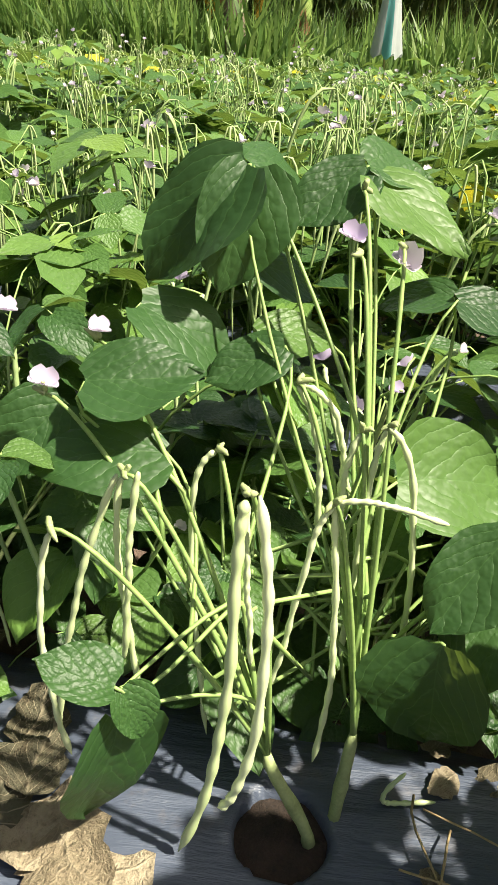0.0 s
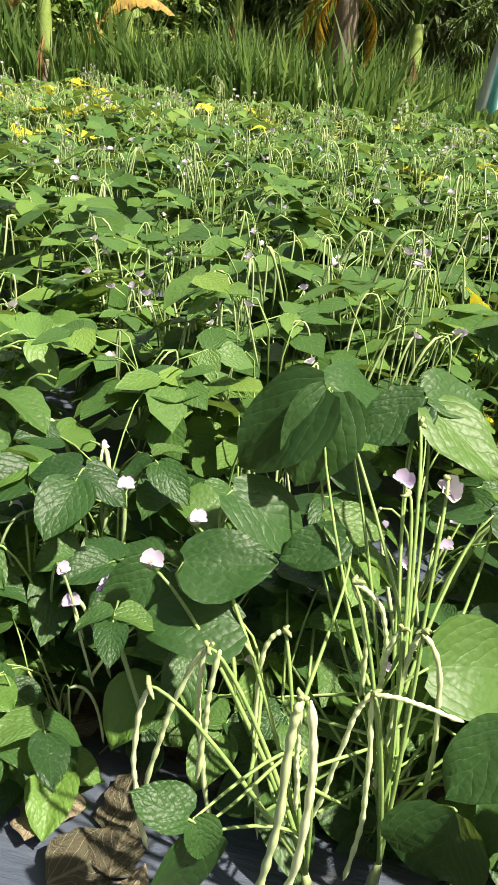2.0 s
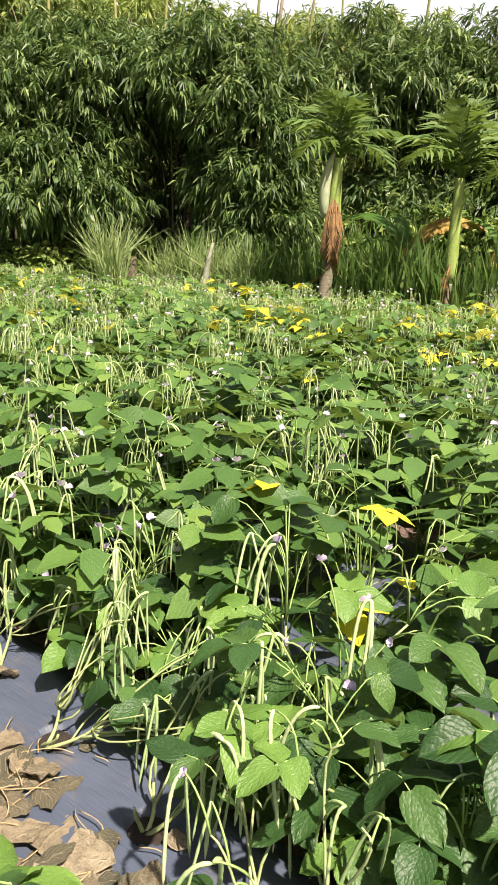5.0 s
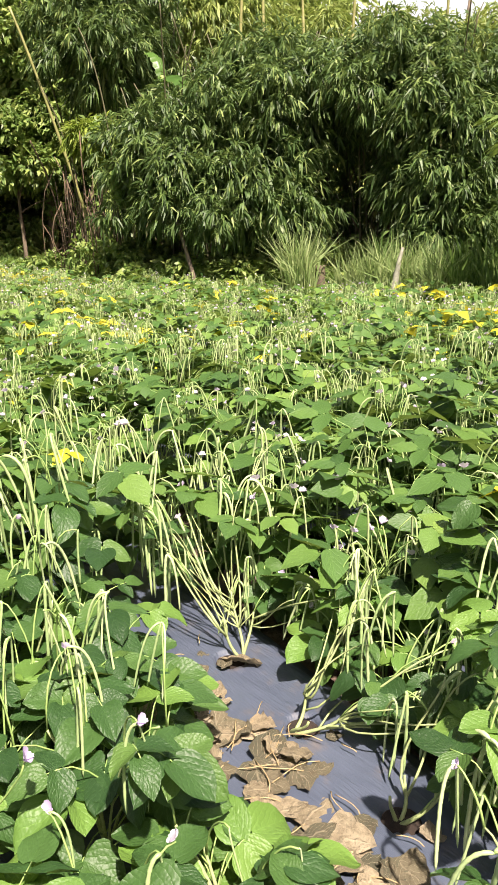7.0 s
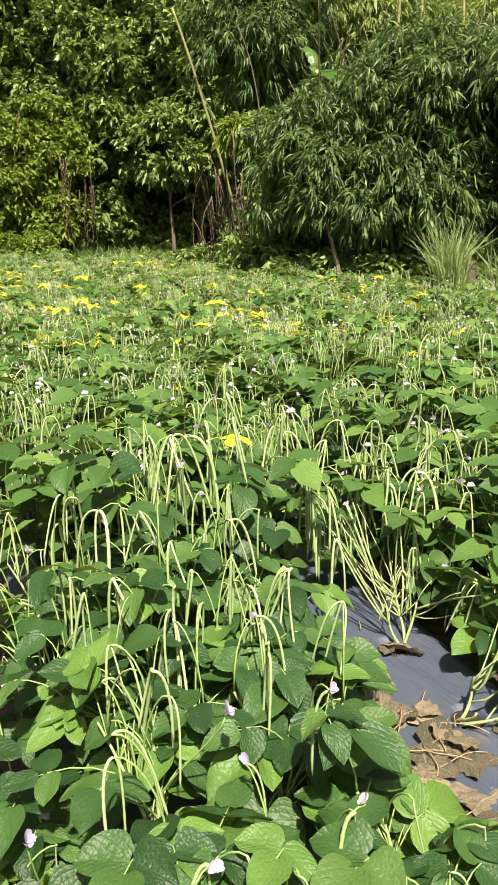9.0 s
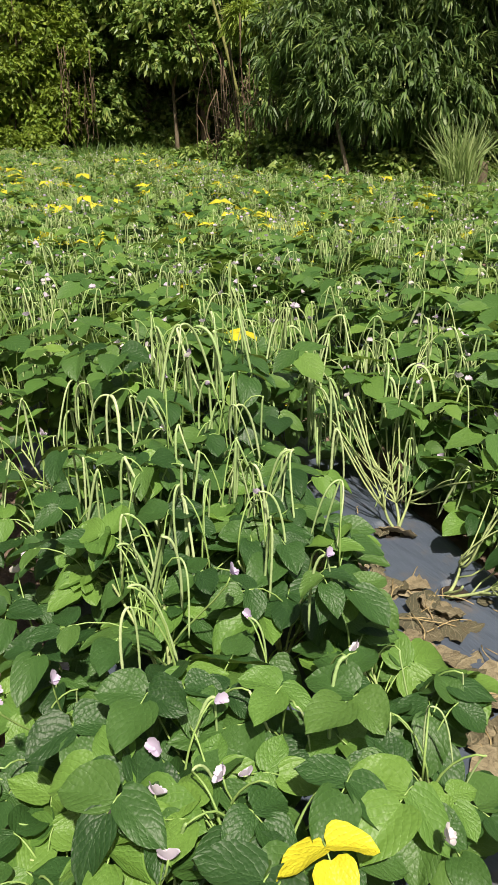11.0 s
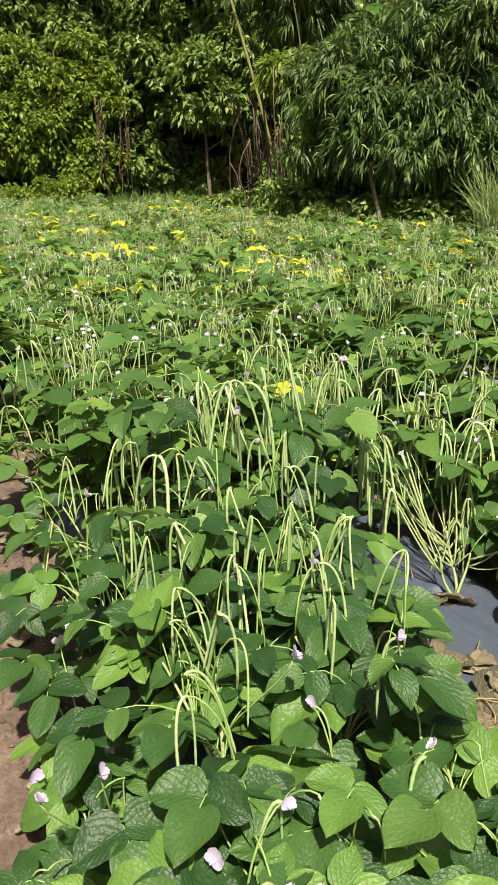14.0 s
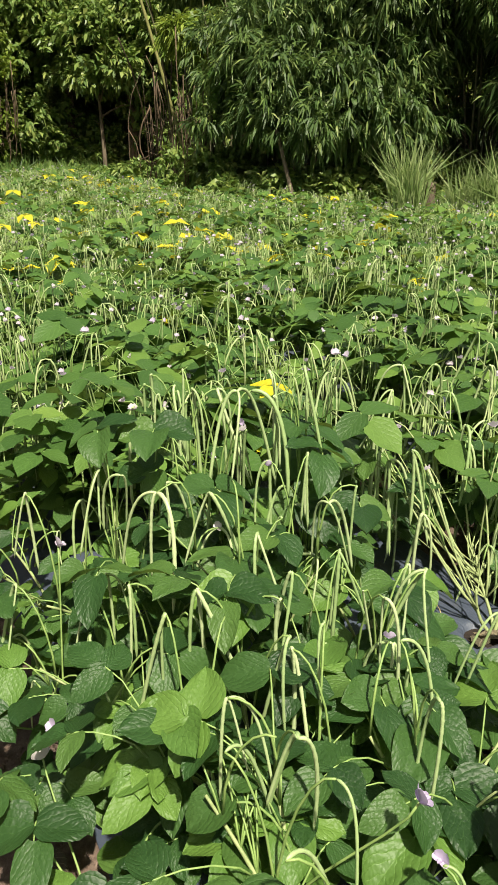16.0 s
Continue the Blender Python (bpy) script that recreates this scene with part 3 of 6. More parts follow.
def crowd(plans, leaf_shapes, pod_sides, pod_steps, rng):
    """The leaves, stalks, pods and flowers of many plants as joined meshes. plans: (plan, pose, share of yellow)."""
    leaf, yel, stem, pod, flo = Mesh(), Mesh(), Mesh(), Mesh(), Mesh()
    for (stems, leafs, fruits), m, yshare in plans:
        M = np.array(m)
        tf = lambda p: np.asarray(p) @ M[:3, :3].T + M[:3, 3]
        for line, rad in stems:
            tube(stem, tf(line[::2]), rad * 0.7, 3)
        for stalk, base, poses in leafs:
            tube(stem, tf(stalk[::2]), 0.002, 3)
            dest = yel if rng.rand() < yshare else leaf
            for pm, kind in poses:
                v, f, uv = leaf_shapes[rng.randint(len(leaf_shapes))]
                q = M @ pm
                dest.add(v @ q[:3, :3].T + q[:3, 3], f, uv)
        for bend, hang, flower in fruits:
            tube(stem, tf(bend[::2]), 0.0024, 3)
            for az, length, kind in hang:
                line = pod_line(kind, pod_steps, kind)
                ca, sa = math.cos(az), math.sin(az)
                line = line @ np.array([[ca, sa, 0], [-sa, ca, 0], [0, 0, 1]]) * length + bend[-1]
                tube(pod, tf(line), pod_radius(pod_steps, 0.0145, 0, 0) * length, pod_sides)
            if flower:
                c, az, w = flower
                ca, sa = math.cos(az), math.sin(az)
                for v, in zip(FLOWER_FAR.v):
                    v = v @ np.array([[ca, sa, 0], [-sa, ca, 0], [0, 0, 1]]) * w * 1.15 + c
                    k = len(v) // 5
                    flo.add(tf(v), [(j * 5 + i, j * 5 + i + 1, j * 5 + i + 6, j * 5 + i + 5) for j in range(k - 1) for i in range(4)])
    return leaf, yel, stem, pod, flo


# ---- the ground ----
ROW = radians(82.0)                                   # heading of the rows, to the left of +y
ALONG = np.array([-math.sin(ROW), math.cos(ROW)])     # s runs along the rows
CROSS = np.array([math.cos(ROW), math.sin(ROW)])      # n runs across them
PERIOD, BED_MID, BED_HALF = 1.78, 0.085, 0.665


def at_row(s, n):
    p = ALONG * s + CROSS * n
    return float(p[0]), float(p[1])


def rise(x, y):
    """The lie of the land: level near by, rising gently far along the rows."""
    d = max(0.0, -x - 7.0)
    return 0.030 * d * d / (d + 3.0) + 0.02 * max(0.0, y - 9.5)


def bed_height(n):
    k = (n - BED_MID) / PERIOD
    d = abs(k - round(k)) * PERIOD
    e = min(1.0, max(0.0, (d - BED_HALF + 0.08) / 0.16))
    return -0.10 * e * e * (3 - 2 * e)


def field_edge(x):
    """y where the crop ends."""
    return 9.3 - 0.27 * max(0.0, -x - 7.5) + 0.25 * math.sin(x * 1.3)


def ground_z(x, y):
    n = x * CROSS[0] + y * CROSS[1]
    z = rise(x, y)
    if y < field_edge(x):
        z += bed_height(n)
    return z


def sheet(xs, ys, height, mat, name):
    g = Mesh()
    vs = [(x, y, height(x, y)) for y in ys for x in xs]
    w = len(xs)
    g.add(vs, [(j * w + i, j * w + i + 1, (j + 1) * w + i + 1, (j + 1) * w + i) for j in range(len(ys) - 1) for i in range(w - 1)])
    return g.data(name, mat)


def spaced(lo, hi, a, b, fine, coarse):
    out, v = [], lo
    while v < hi:
        out.append(v)
        v += fine if a <= v <= b else coarse
    return out + [hi]


xs = [-300, -120] + spaced(-60, 40, -6, 2, 0.10, 0.8) + [120, 300]
ys = [-300, -100] + spaced(-30, 50, -2.5, 4, 0.07, 0.45) + [120, 300]
ground = new("ground", sheet(xs, ys, lambda x, y: ground_z(x, y) - 0.012 + 0.012 * noise.noise((x * 5, y * 5, 0)), M_SOIL, "ground"))
tagged(ground, "reddish brown bare soil with shallow furrows", "ground", kind="structure")


STEP = 0.418
HOLES = [(-0.008, 0.540, 0.050)] + [(-0.025 + STEP * j, 0.535, 0.044) for j in (2, 3, 4, 5)]


def mulch(k, ss, across):
    """The film over bed k, cut open round each planting hole."""
    mid = BED_MID + k * PERIOD
    ns = np.linspace(-BED_HALF - 0.05, BED_HALF + 0.05, across)
    g = Mesh()
    vs = []
    for s in ss:
        for d in ns:
            x, y = at_row(s, mid + d)
            wrinkle = 0.006 * noise.noise((s * 2.1, d * 7.0, k)) + 0.004 * noise.noise((s * 7, d * 11, k)) + 0.0025 * noise.noise((s * 19, d * 25, k))
            pit = 0.0
            if k == 0:
                for hs, hn, rad in HOLES:
                    q = math.hypot(s - hs, mid + d - hn) / (rad * (1 + 0.12 * noise.noise((s * 30, d * 30, 1))))
                    pit = max(pit, min(1.0, max(0.0, (1.18 - q) / 0.22)))
            vs.append((x, y, rise(x, y) + bed_height(mid + d) + 0.010 + wrinkle * (1 - pit) - 0.045 * pit))
    w = len(ns)
    g.add(vs, [(j * w + i, j * w + i + 1, (j + 1) * w + i + 1, (j + 1) * w + i) for j in range(len(ss) - 1) for i in range(w - 1)])
    ob = new("mulch_film", g.data("mulch_film", M_MULCH))
    return tagged(ob, "blue-grey plastic mulch film, wrinkled, over a raised bed", "mulch film", "mulch films over the beds", "structure")


mulch(0, spaced(-2.5, -0.12, -0.6, 0, 0.014, 0.08)[:-1] + spaced(-0.12, 0.12, -1, 1, 0.006, 0.006)[:-1] + spaced(0.12, 9.0, 0, 2.6, 0.014, 0.08), 180)
for k in range(1, 5):
    mulch(k, spaced(-3.0, 7.0, 0, 0, 0.12, 0.12), 20)

# ---- the crop ----
rng = np.random.RandomState(7)
LABEL = "green bush bean plant with hanging pale pods"
PLANS = [plant_plan(200 + k, 0.48 + 0.03 * (k % 4), 0.46 + 0.05 * (k % 3), 30 + k % 3, 8 + k % 3, (1, 3), 0.084 + 0.008 * (k % 3), 0.24 + 0.02 * (k % 3), 0.30) for k in range(7)]
MID_PLANS = [plant_plan(300 + k, 0.50 + 0.03 * (k % 4), 0.50 + 0.03 * (k % 3), 38, 11, (2, 3), 0.108, 0.25, 0.22) for k in range(10)]
FAR_PLANS = [plant_plan(400 + k, 0.50 + 0.04 * (k % 4), 0.52, 24, 12, (2, 3), 0.126, 0.25, 0.25) for k in range(10)]
near, mid, far, sparse = [], [], [], []
for k in range(-12, 14):
    for side in (-0.45, 0.05, 0.45, 0.86):
        n0 = BED_MID + k * PERIOD + side
        for j in (range(-14, 75) if (k, side) != (0, -0.45) else np.arange(1, 75, 0.42)):
            s = -0.025 + STEP * j + (0.0 if (k, side) == (0, 0.45) else rng.uniform(-0.1, 0.1))
            n = n0 + rng.uniform(-0.05, 0.05) * (3.0 if (k, side) == (0, -0.45) else 1)
            x, y = at_row(s, n)
            if y > field_edge(x) - 0.3 or (k < 0 and s < 5.0):
                continue
            if k == 0 and side < 0.3 and s < (2.95 if side < 0 else 2.75):
                continue                                 # the picking gap and the bare film
            if k == 0 and ((side == 0.45 and j in (-1, 0, 1)) or (side == 0.86 and s < 0.25)):
                continue                                 # the two plants built singly below
            if k == 0 and side == 0.45 and j == 6:
                continue                                 # the long branches lie here
            d = math.hypot(x + 0.5, y + 0.4)
            az = math.degrees(math.atan2(-x - 0.1, y + 0.4))
            if x > 7 or x < -27 or not -40 < az < 94:
                continue
            spot = Matrix.Translation((x, y, ground_z(x, y))) @ pose(0, 0, 0, 0, 0, rng.uniform(0, 360)) @ Matrix.Scale(rng.uniform(0.85, 1.12), 4)
            if k == 0 and side == 0.45 and 2 <= j <= 5:
                sparse.append((spot, k, s, n))
            else:
                (near if d < 1.82 else mid if d < 6.2 else far).append((spot, k, s, n))
prototypes = {}
for i, (spot, k, s, n) in enumerate(near):
    v = i % 7
    if v in prototypes:
        copy_thing(prototypes[v], spot)
    else:
        prototypes[v] = build_plant("bean_plant", PLANS[v], LABEL, spot, v, 0.0, 0.12)
RIDGE = [   # along and across the row, height, spread, leaves, stalks, pods on a stalk, leaf size, pod length, share in bloom
    (2.45, -0.05, 0.54, 0.28, 30, 12, (1, 3), 0.112, 0.27, 0.10), (2.42, -0.42, 0.46, 0.30, 28, 9, (1, 3), 0.100, 0.24, 0.30),
    (2.12, -0.12, 0.45, 0.26, 24, 10, (1, 3), 0.100, 0.26, 0.12), (2.05, -0.50, 0.34, 0.30, 27, 8, (1, 2), 0.100, 0.22, 0.30),
    (1.82, -0.05, 0.38, 0.22, 22, 8, (1, 3), 0.102, 0.24, 0.10), (1.72, -0.36, 0.35, 0.26, 26, 8, (1, 3), 0.100, 0.24, 0.15),
    (1.50, -0.10, 0.34, 0.25, 24, 7, (1, 3), 0.108, 0.22, 0.15), (1.42, -0.42, 0.33, 0.28, 26, 8, (1, 3), 0.102, 0.22, 0.25),
    (1.20, -0.20, 0.25, 0.24, 24, 4, (1, 2), 0.112, 0.20, 0.30), (1.12, -0.42, 0.24, 0.28, 26, 4, (1, 2), 0.108, 0.18, 0.45),
    (0.92, -0.34, 0.20, 0.26, 24, 4, (1, 2), 0.112, 0.20, 0.30), (1.75, -0.68, 0.15, 0.24, 20, 3, (1, 1), 0.095, 0.14, 0.50),
    (1.42, -0.70, 0.14, 0.24, 20, 3, (1, 1), 0.098, 0.14, 0.50), (2.15, -0.62, 0.20, 0.24, 20, 4, (1, 1), 0.092, 0.16, 0.50),
    (2.32, 0.13, 0.34, 0.16, 16, 6, (1, 3), 0.100, 0.22, 0.10), (2.02, 0.12, 0.28, 0.15, 15, 5, (1, 3), 0.098, 0.20, 0.10),
    (1.18, 0.03, 0.22, 0.17, 16, 3, (1, 2), 0.105, 0.16, 0.10), (0.92, -0.02, 0.22, 0.20, 18, 3, (1, 2), 0.108, 0.16, 0.20),
    (1.12, -0.70, 0.13, 0.22, 16, 2, (1, 1), 0.098, 0.12, 0.50), (0.88, -0.62, 0.14, 0.22, 16, 2, (1, 1), 0.098, 0.12, 0.50),
    (1.74, 0.06, 0.26, 0.12, 12, 4, (1, 2), 0.098, 0.18, 0.10),
    (2.58, -0.54, 0.28, 0.26, 22, 5, (1, 2), 0.092, 0.20, 0.40), (2.80, -0.22, 0.50, 0.28, 22, 9, (1, 3), 0.098, 0.24, 0.20),
]
# blossoms that stand clear of the leaves, and one yellow and one young leaf: where they are
BLOSSOMS = [(-2.33, -0.27, 0.46), (-2.04, -0.41, 0.22), (-1.37, -0.10, 0.43), (-1.70, -0.59, 0.06), (-1.14, -0.38, 0.26), (-1.04, -0.42, 0.26), (-1.03, -0.49, 0.26),
            (-1.02, -0.30, 0.26), (-0.91, -0.45, 0.26), (-0.73, -0.04, 0.26), (-1.42, -0.50, 0.26), (-1.42, -0.62, 0.25), (-2.00, -0.45, 0.20)]
CLEAR_LEAVES = [(-2.55, -0.06, 0.62), (-2.45, 0.05, 0.62), (-2.38, 0.44, 0.60), (-2.27, 0.44, 0.56), (-2.14, 0.25, 0.42), (-2.11, 0.07, 0.42), (-2.17, 0.49, 0.42), (-1.90, 0.35, 0.36), (-1.79, 0.35, 0.35),
                (-1.76, 0.26, 0.30), (-1.59, 0.18, 0.28), (-1.67, 0.38, 0.26), (-1.50, 0.13, 0.24), (-1.53, -0.30, 0.24), (-1.68, -0.45, 0.15), (-1.93, -0.49, 0.12), (-2.38, -0.45, 0.20), (-2.21, -0.48, 0.18),
                (-1.25, -0.34, 0.28), (-1.34, -0.49, 0.20), (-1.05, 0.03, 0.28), (-0.90, -0.10, 0.28), (-2.04, -0.51, 0.15)]
ODD_LEAVES = [((-0.83, -0.22, 0.25), "yellow"), ((-1.15, -0.09, 0.27), "young"), ((-1.81, -0.26, 0.36), "young"), ((-1.02, -0.50, 0.22), "young")] + [(p, "green") for p in CLEAR_LEAVES]
for i, (s, n, h, wide, leaves, stalks, pods, size, podlen, bloom) in enumerate(RIDGE):
    x, y = at_row(s, n)
    foot = np.array([x, y, 0.012 + bed_height(n)])
    plan = plant_plan(600 + i, h, wide, int(leaves * 1.15), stalks, pods, size * 0.86, podlen, bloom * 0.5, over=1.25, low=0, petiole=min(0.85, h / 0.42))
    r = np.random.RandomState(640 + i)
    nearest = lambda p: min(RIDGE, key=lambda q: math.dist(at_row(q[0], q[1]), p[:2])) is RIDGE[i]
    for p in BLOSSOMS:
        if nearest(p):
            e = np.array(p) - foot
            o = plan[0][0][0][3]
            plan[2].append((bezier(o, o + (0, 0, 0.06), e - (0, 0, 0.05), e, 7), [], (e, r.rand() * 6.28, 0.034)))
    tones = {}
    for p, tone in ODD_LEAVES:
        if nearest(p):
            tones[len(plan[1])] = tone
            plan[1].append(leaf_plan(r, np.array(p) - foot, -0.6 + 0.5 * r.randn(), 0.04, 0.105 if tone == "green" else 0.085))
            plan[2].append((bezier(plan[0][0][0][2], plan[0][0][0][3] + (0, 0, 0.03), np.array(p) - foot - (0, 0, 0.08), np.array(p) - foot, 7), [], None))
    build_plant("bean_plant", plan, "tall bush bean plant thick with hanging pods" if stalks > 9 else "low broad-leaved bush bean plant beside the bare path" if h < 0.23 else "broad-leaved bush bean plant with a yellow leaf" if "yellow" in tones.values() else "broad-leaved bush bean plant with lilac flowers and pods",
                Matrix.Translation(foot), 70 + i, 0.0, 0.20, tones)
for i, s in enumerate((1.05, 1.5, 1.95)):
    x, y = at_row(s, 0.88)
    build_plant("bean_plant", plant_plan(255 + i, 0.30, 0.26, 12, 6, (1, 3), 0.08, 0.22, 0.15, flop=0.15), "low bush bean plant spilling over the edge of the film", Matrix.Translation((x, y, -0.04)), 75 + i, 0.0, 0.2)
THROWN = [
    [(-0.18, 0.05, 0.34), (-0.12, -0.10, 0.30), (0.06, 0.10, 0.40), (0.02, -0.15, 0.30), (0.16, 0.02, 0.36), (-0.22, 0.16, 0.25), (-0.08, 0.2, 0.38)],
    [(0.20, 0.15, 0.30), (0.10, 0.20, 0.36), (0.30, 0.08, 0.20), (0.0, 0.25, 0.32), (-0.10, 0.22, 0.30), (0.22, 0.26, 0.26)],
    [(0.35, 0.25, 0.12), (0.55, 0.30, 0.10), (0.30, 0.35, 0.25), (0.15, 0.20, 0.36), (-0.10, 0.30, 0.32), (0.50, 0.18, 0.20), (0.05, 0.3, 0.4)],
    [(-0.66, -0.07, 0.50), (-0.40, -0.16, 0.46), (-0.24, -0.17, 0.40), (-0.60, 0.22, 0.54), (-0.55, 0.30, 0.52), (-0.50, 0.60, 0.54), (-0.66, 0.62, 0.58), (-0.25, 0.15, 0.48), (0.2, 0.2, 0.25), (-0.48, 0.02, 0.54)],
]
for i, (spot, k, s, n) in enumerate(sparse):
    x, y = spot.translation[0], spot.translation[1]
    build_plant("bean_plant", sprawl_plan(260 + i, THROWN[i % 4], (6, 2, 2, 5)[i % 4], ((1, 2), (1, 2), (2, 3), (2, 3))[i % 4], (1, 1, 2, 3)[i % 4]),
                "straggling bush bean plant with many pods and few leaves", Matrix.Translation((x, y, 0.0)), 50 + i, 0.0, 0.25)
for i, (x, y, h) in enumerate(((-2.20, 1.12, 0.32), (-1.80, 1.17, 0.28), (-2.52, 1.02, 0.36), (-1.38, 1.16, 0.30), (-0.98, 1.08, 0.28))):
    build_plant("bean_plant", plant_plan(670 + i, h, 0.24, 18, 5, (1, 3), 0.092, 0.2, 0.2, low=0), "low leafy bush bean plant behind the bare film", Matrix.Translation((x, y, ground_z(x, y))), 95 + i, 0.0, 0.15)
build_plant("bean_plant", plant_plan(690, 0.50, 0.16, 9, 4, (1, 2), 0.080, 0.2, 0.1), "tall bush bean plant with clear yellow upper leaves", Matrix.Translation((0.20, 1.86, ground_z(0.20, 1.86))), 110, 0.65, 0.2)
mid_data = []
for v, plan in enumerate(MID_PLANS):
    leaf, yel, stem, pod, flo = crowd([(plan, np.eye(4), 0.0)], LEAFLETS_MID, 4, 7, rng)
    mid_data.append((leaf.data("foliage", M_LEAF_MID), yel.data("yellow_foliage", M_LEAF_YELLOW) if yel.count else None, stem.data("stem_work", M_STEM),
                     pod.data("hanging_growth", M_POD_FAR), flo.data("blossom", M_FLOWER_FAR) if flo.count else None))
far += mid[215:]
for i, (spot, k, s, n) in enumerate(mid[:215]):
    leaf, yel, stem, pod, flo = mid_data[rng.randint(10)]
    top = thing("bean_plant", LABEL, "bean plant", "bush bean plants in the field", spot)
    for nm, d in (("foliage", leaf), ("yellow_foliage", yel), ("stem_work", stem), ("hanging_growth", pod), ("blossom", flo)):
        if d:
            part(nm, d, top, kind="stuff")
YELLOWING = [(-4.57, 1.13), (-4.25, 1.20), (-3.05, 0.92), (-6.75, 2.17), (-8.4, 2.5), (-9.3, 2.0), (-10.2, 2.7), (-5.67, 3.02), (-5.85, 4.23), (-6.1, 0.95), (-2.4, 3.6), (-1.15, 1.62), (-8.0, 4.0), (-4.7, 3.1)]
fading = []
for v in range(4):
    leaf, yel, stem, pod, flo = crowd([(plant_plan(660 + v, 0.52, 0.16, 6, 2, (1, 2), 0.075, 0.2, 0.2), np.eye(4), 0.75)], LEAFLETS_MID, 4, 7, rng)
    fading.append((leaf.data("foliage", M_LEAF_MID) if leaf.count else None, yel.data("yellow_foliage", M_LEAF_YELLOW), stem.data("stem_work", M_STEM)))
for i, (x, y) in enumerate(YELLOWING):
    top = thing("bean_plant", "yellowing bush bean plant with few pods", "bean plant", "bush bean plants in the field", Matrix.Translation((x, y, ground_z(x, y))) @ pose(0, 0, 0, 0, 0, 77 * i) @ Matrix.Scale(0.95 + 0.1 * (i % 3), 4))
    for nm, d in zip(("foliage", "yellow_foliage", "stem_work"), fading[i % 4]):
        if d:
            part(nm, d, top, "clear yellow leaves" if nm == "yellow_foliage" else "", kind="stuff")
leaf, yel, stem, pod, flo = crowd([(FAR_PLANS[rng.randint(10)], np.array(spot), 0.28 if noise.noise((spot.translation[0] * 0.8, spot.translation[1] * 0.8, 4.0)) + 0.35 * rng.rand() > 0.38 else 0.012) for i, (spot, k, s, n) in enumerate(far)], LEAFLETS_FAR, 3, 4, rng)
rest = thing("distant_crop", "far rows of bush beans with pale pods and yellow leaves", "bean crop", kind="stuff")
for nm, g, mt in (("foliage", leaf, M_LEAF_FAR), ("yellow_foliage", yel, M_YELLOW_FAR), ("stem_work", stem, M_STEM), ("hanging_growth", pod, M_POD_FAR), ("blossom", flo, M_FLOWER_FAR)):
    part(nm, g.data(nm, mt), rest, kind="stuff")

# ---- the two nearest plants ----
# a pod: y, then x and z at its stalk, at two bends and at its tip, and its thickness
PODS_LEFT = [
    (0.590, -0.116, 0.439, -0.150, 0.352, -0.178, 0.235, -0.195, 0.064, 0.90),
    (0.590, -0.111, 0.437, -0.129, 0.375, -0.100, 0.213, -0.083, 0.082, 0.90),
    (0.580, -0.092, 0.450, -0.105, 0.391, -0.100, 0.293, -0.111, 0.204, 0.90),
    (0.550, -0.174, 0.390, -0.195, 0.319, -0.193, 0.213, -0.167, 0.077, 0.85),
    (0.640, -0.023, 0.447, -0.063, 0.440, -0.047, 0.275, -0.019, 0.031, 0.80),
    (0.485, 0.017, 0.490, 0.004, 0.426, 0.035, 0.218, -0.030, 0.020, 1.25),
    (0.487, 0.028, 0.494, 0.058, 0.360, 0.048, 0.130, 0.010, 0.098, 1.2),
    (0.510, 0.018, 0.469, 0.018, 0.403, 0.030, 0.340, 0.031, 0.283, 0.70),
]
PODS_RIGHT = [
    (0.570, 0.096, 0.439, 0.072, 0.413, 0.075, 0.294, 0.051, 0.191, 0.80),
    (0.575, 0.098, 0.435, 0.107, 0.346, 0.129, 0.235, 0.112, 0.079, 0.85),
    (0.565, 0.100, 0.446, 0.129, 0.460, 0.168, 0.447, 0.206, 0.431, 0.70),
    (0.630, 0.145, 0.496, 0.186, 0.480, 0.193, 0.337, 0.203, 0.168, 0.85),
    (0.640, 0.144, 0.489, 0.128, 0.422, 0.137, 0.352, 0.133, 0.187, 0.85),
    (0.650, 0.121, 0.478, 0.103, 0.440, 0.112, 0.386, 0.114, 0.339, 0.90),
    (0.680, 0.054, 0.514, 0.095, 0.509, 0.112, 0.465, 0.111, 0.381, 0.80),
    (0.680, 0.053, 0.511, 0.081, 0.482, 0.090, 0.401, 0.091, 0.322, 0.90),
    (0.585, 0.224, 0.070, 0.176, -0.004, 0.215, 0.026, 0.268, 0.020, 0.70),
]
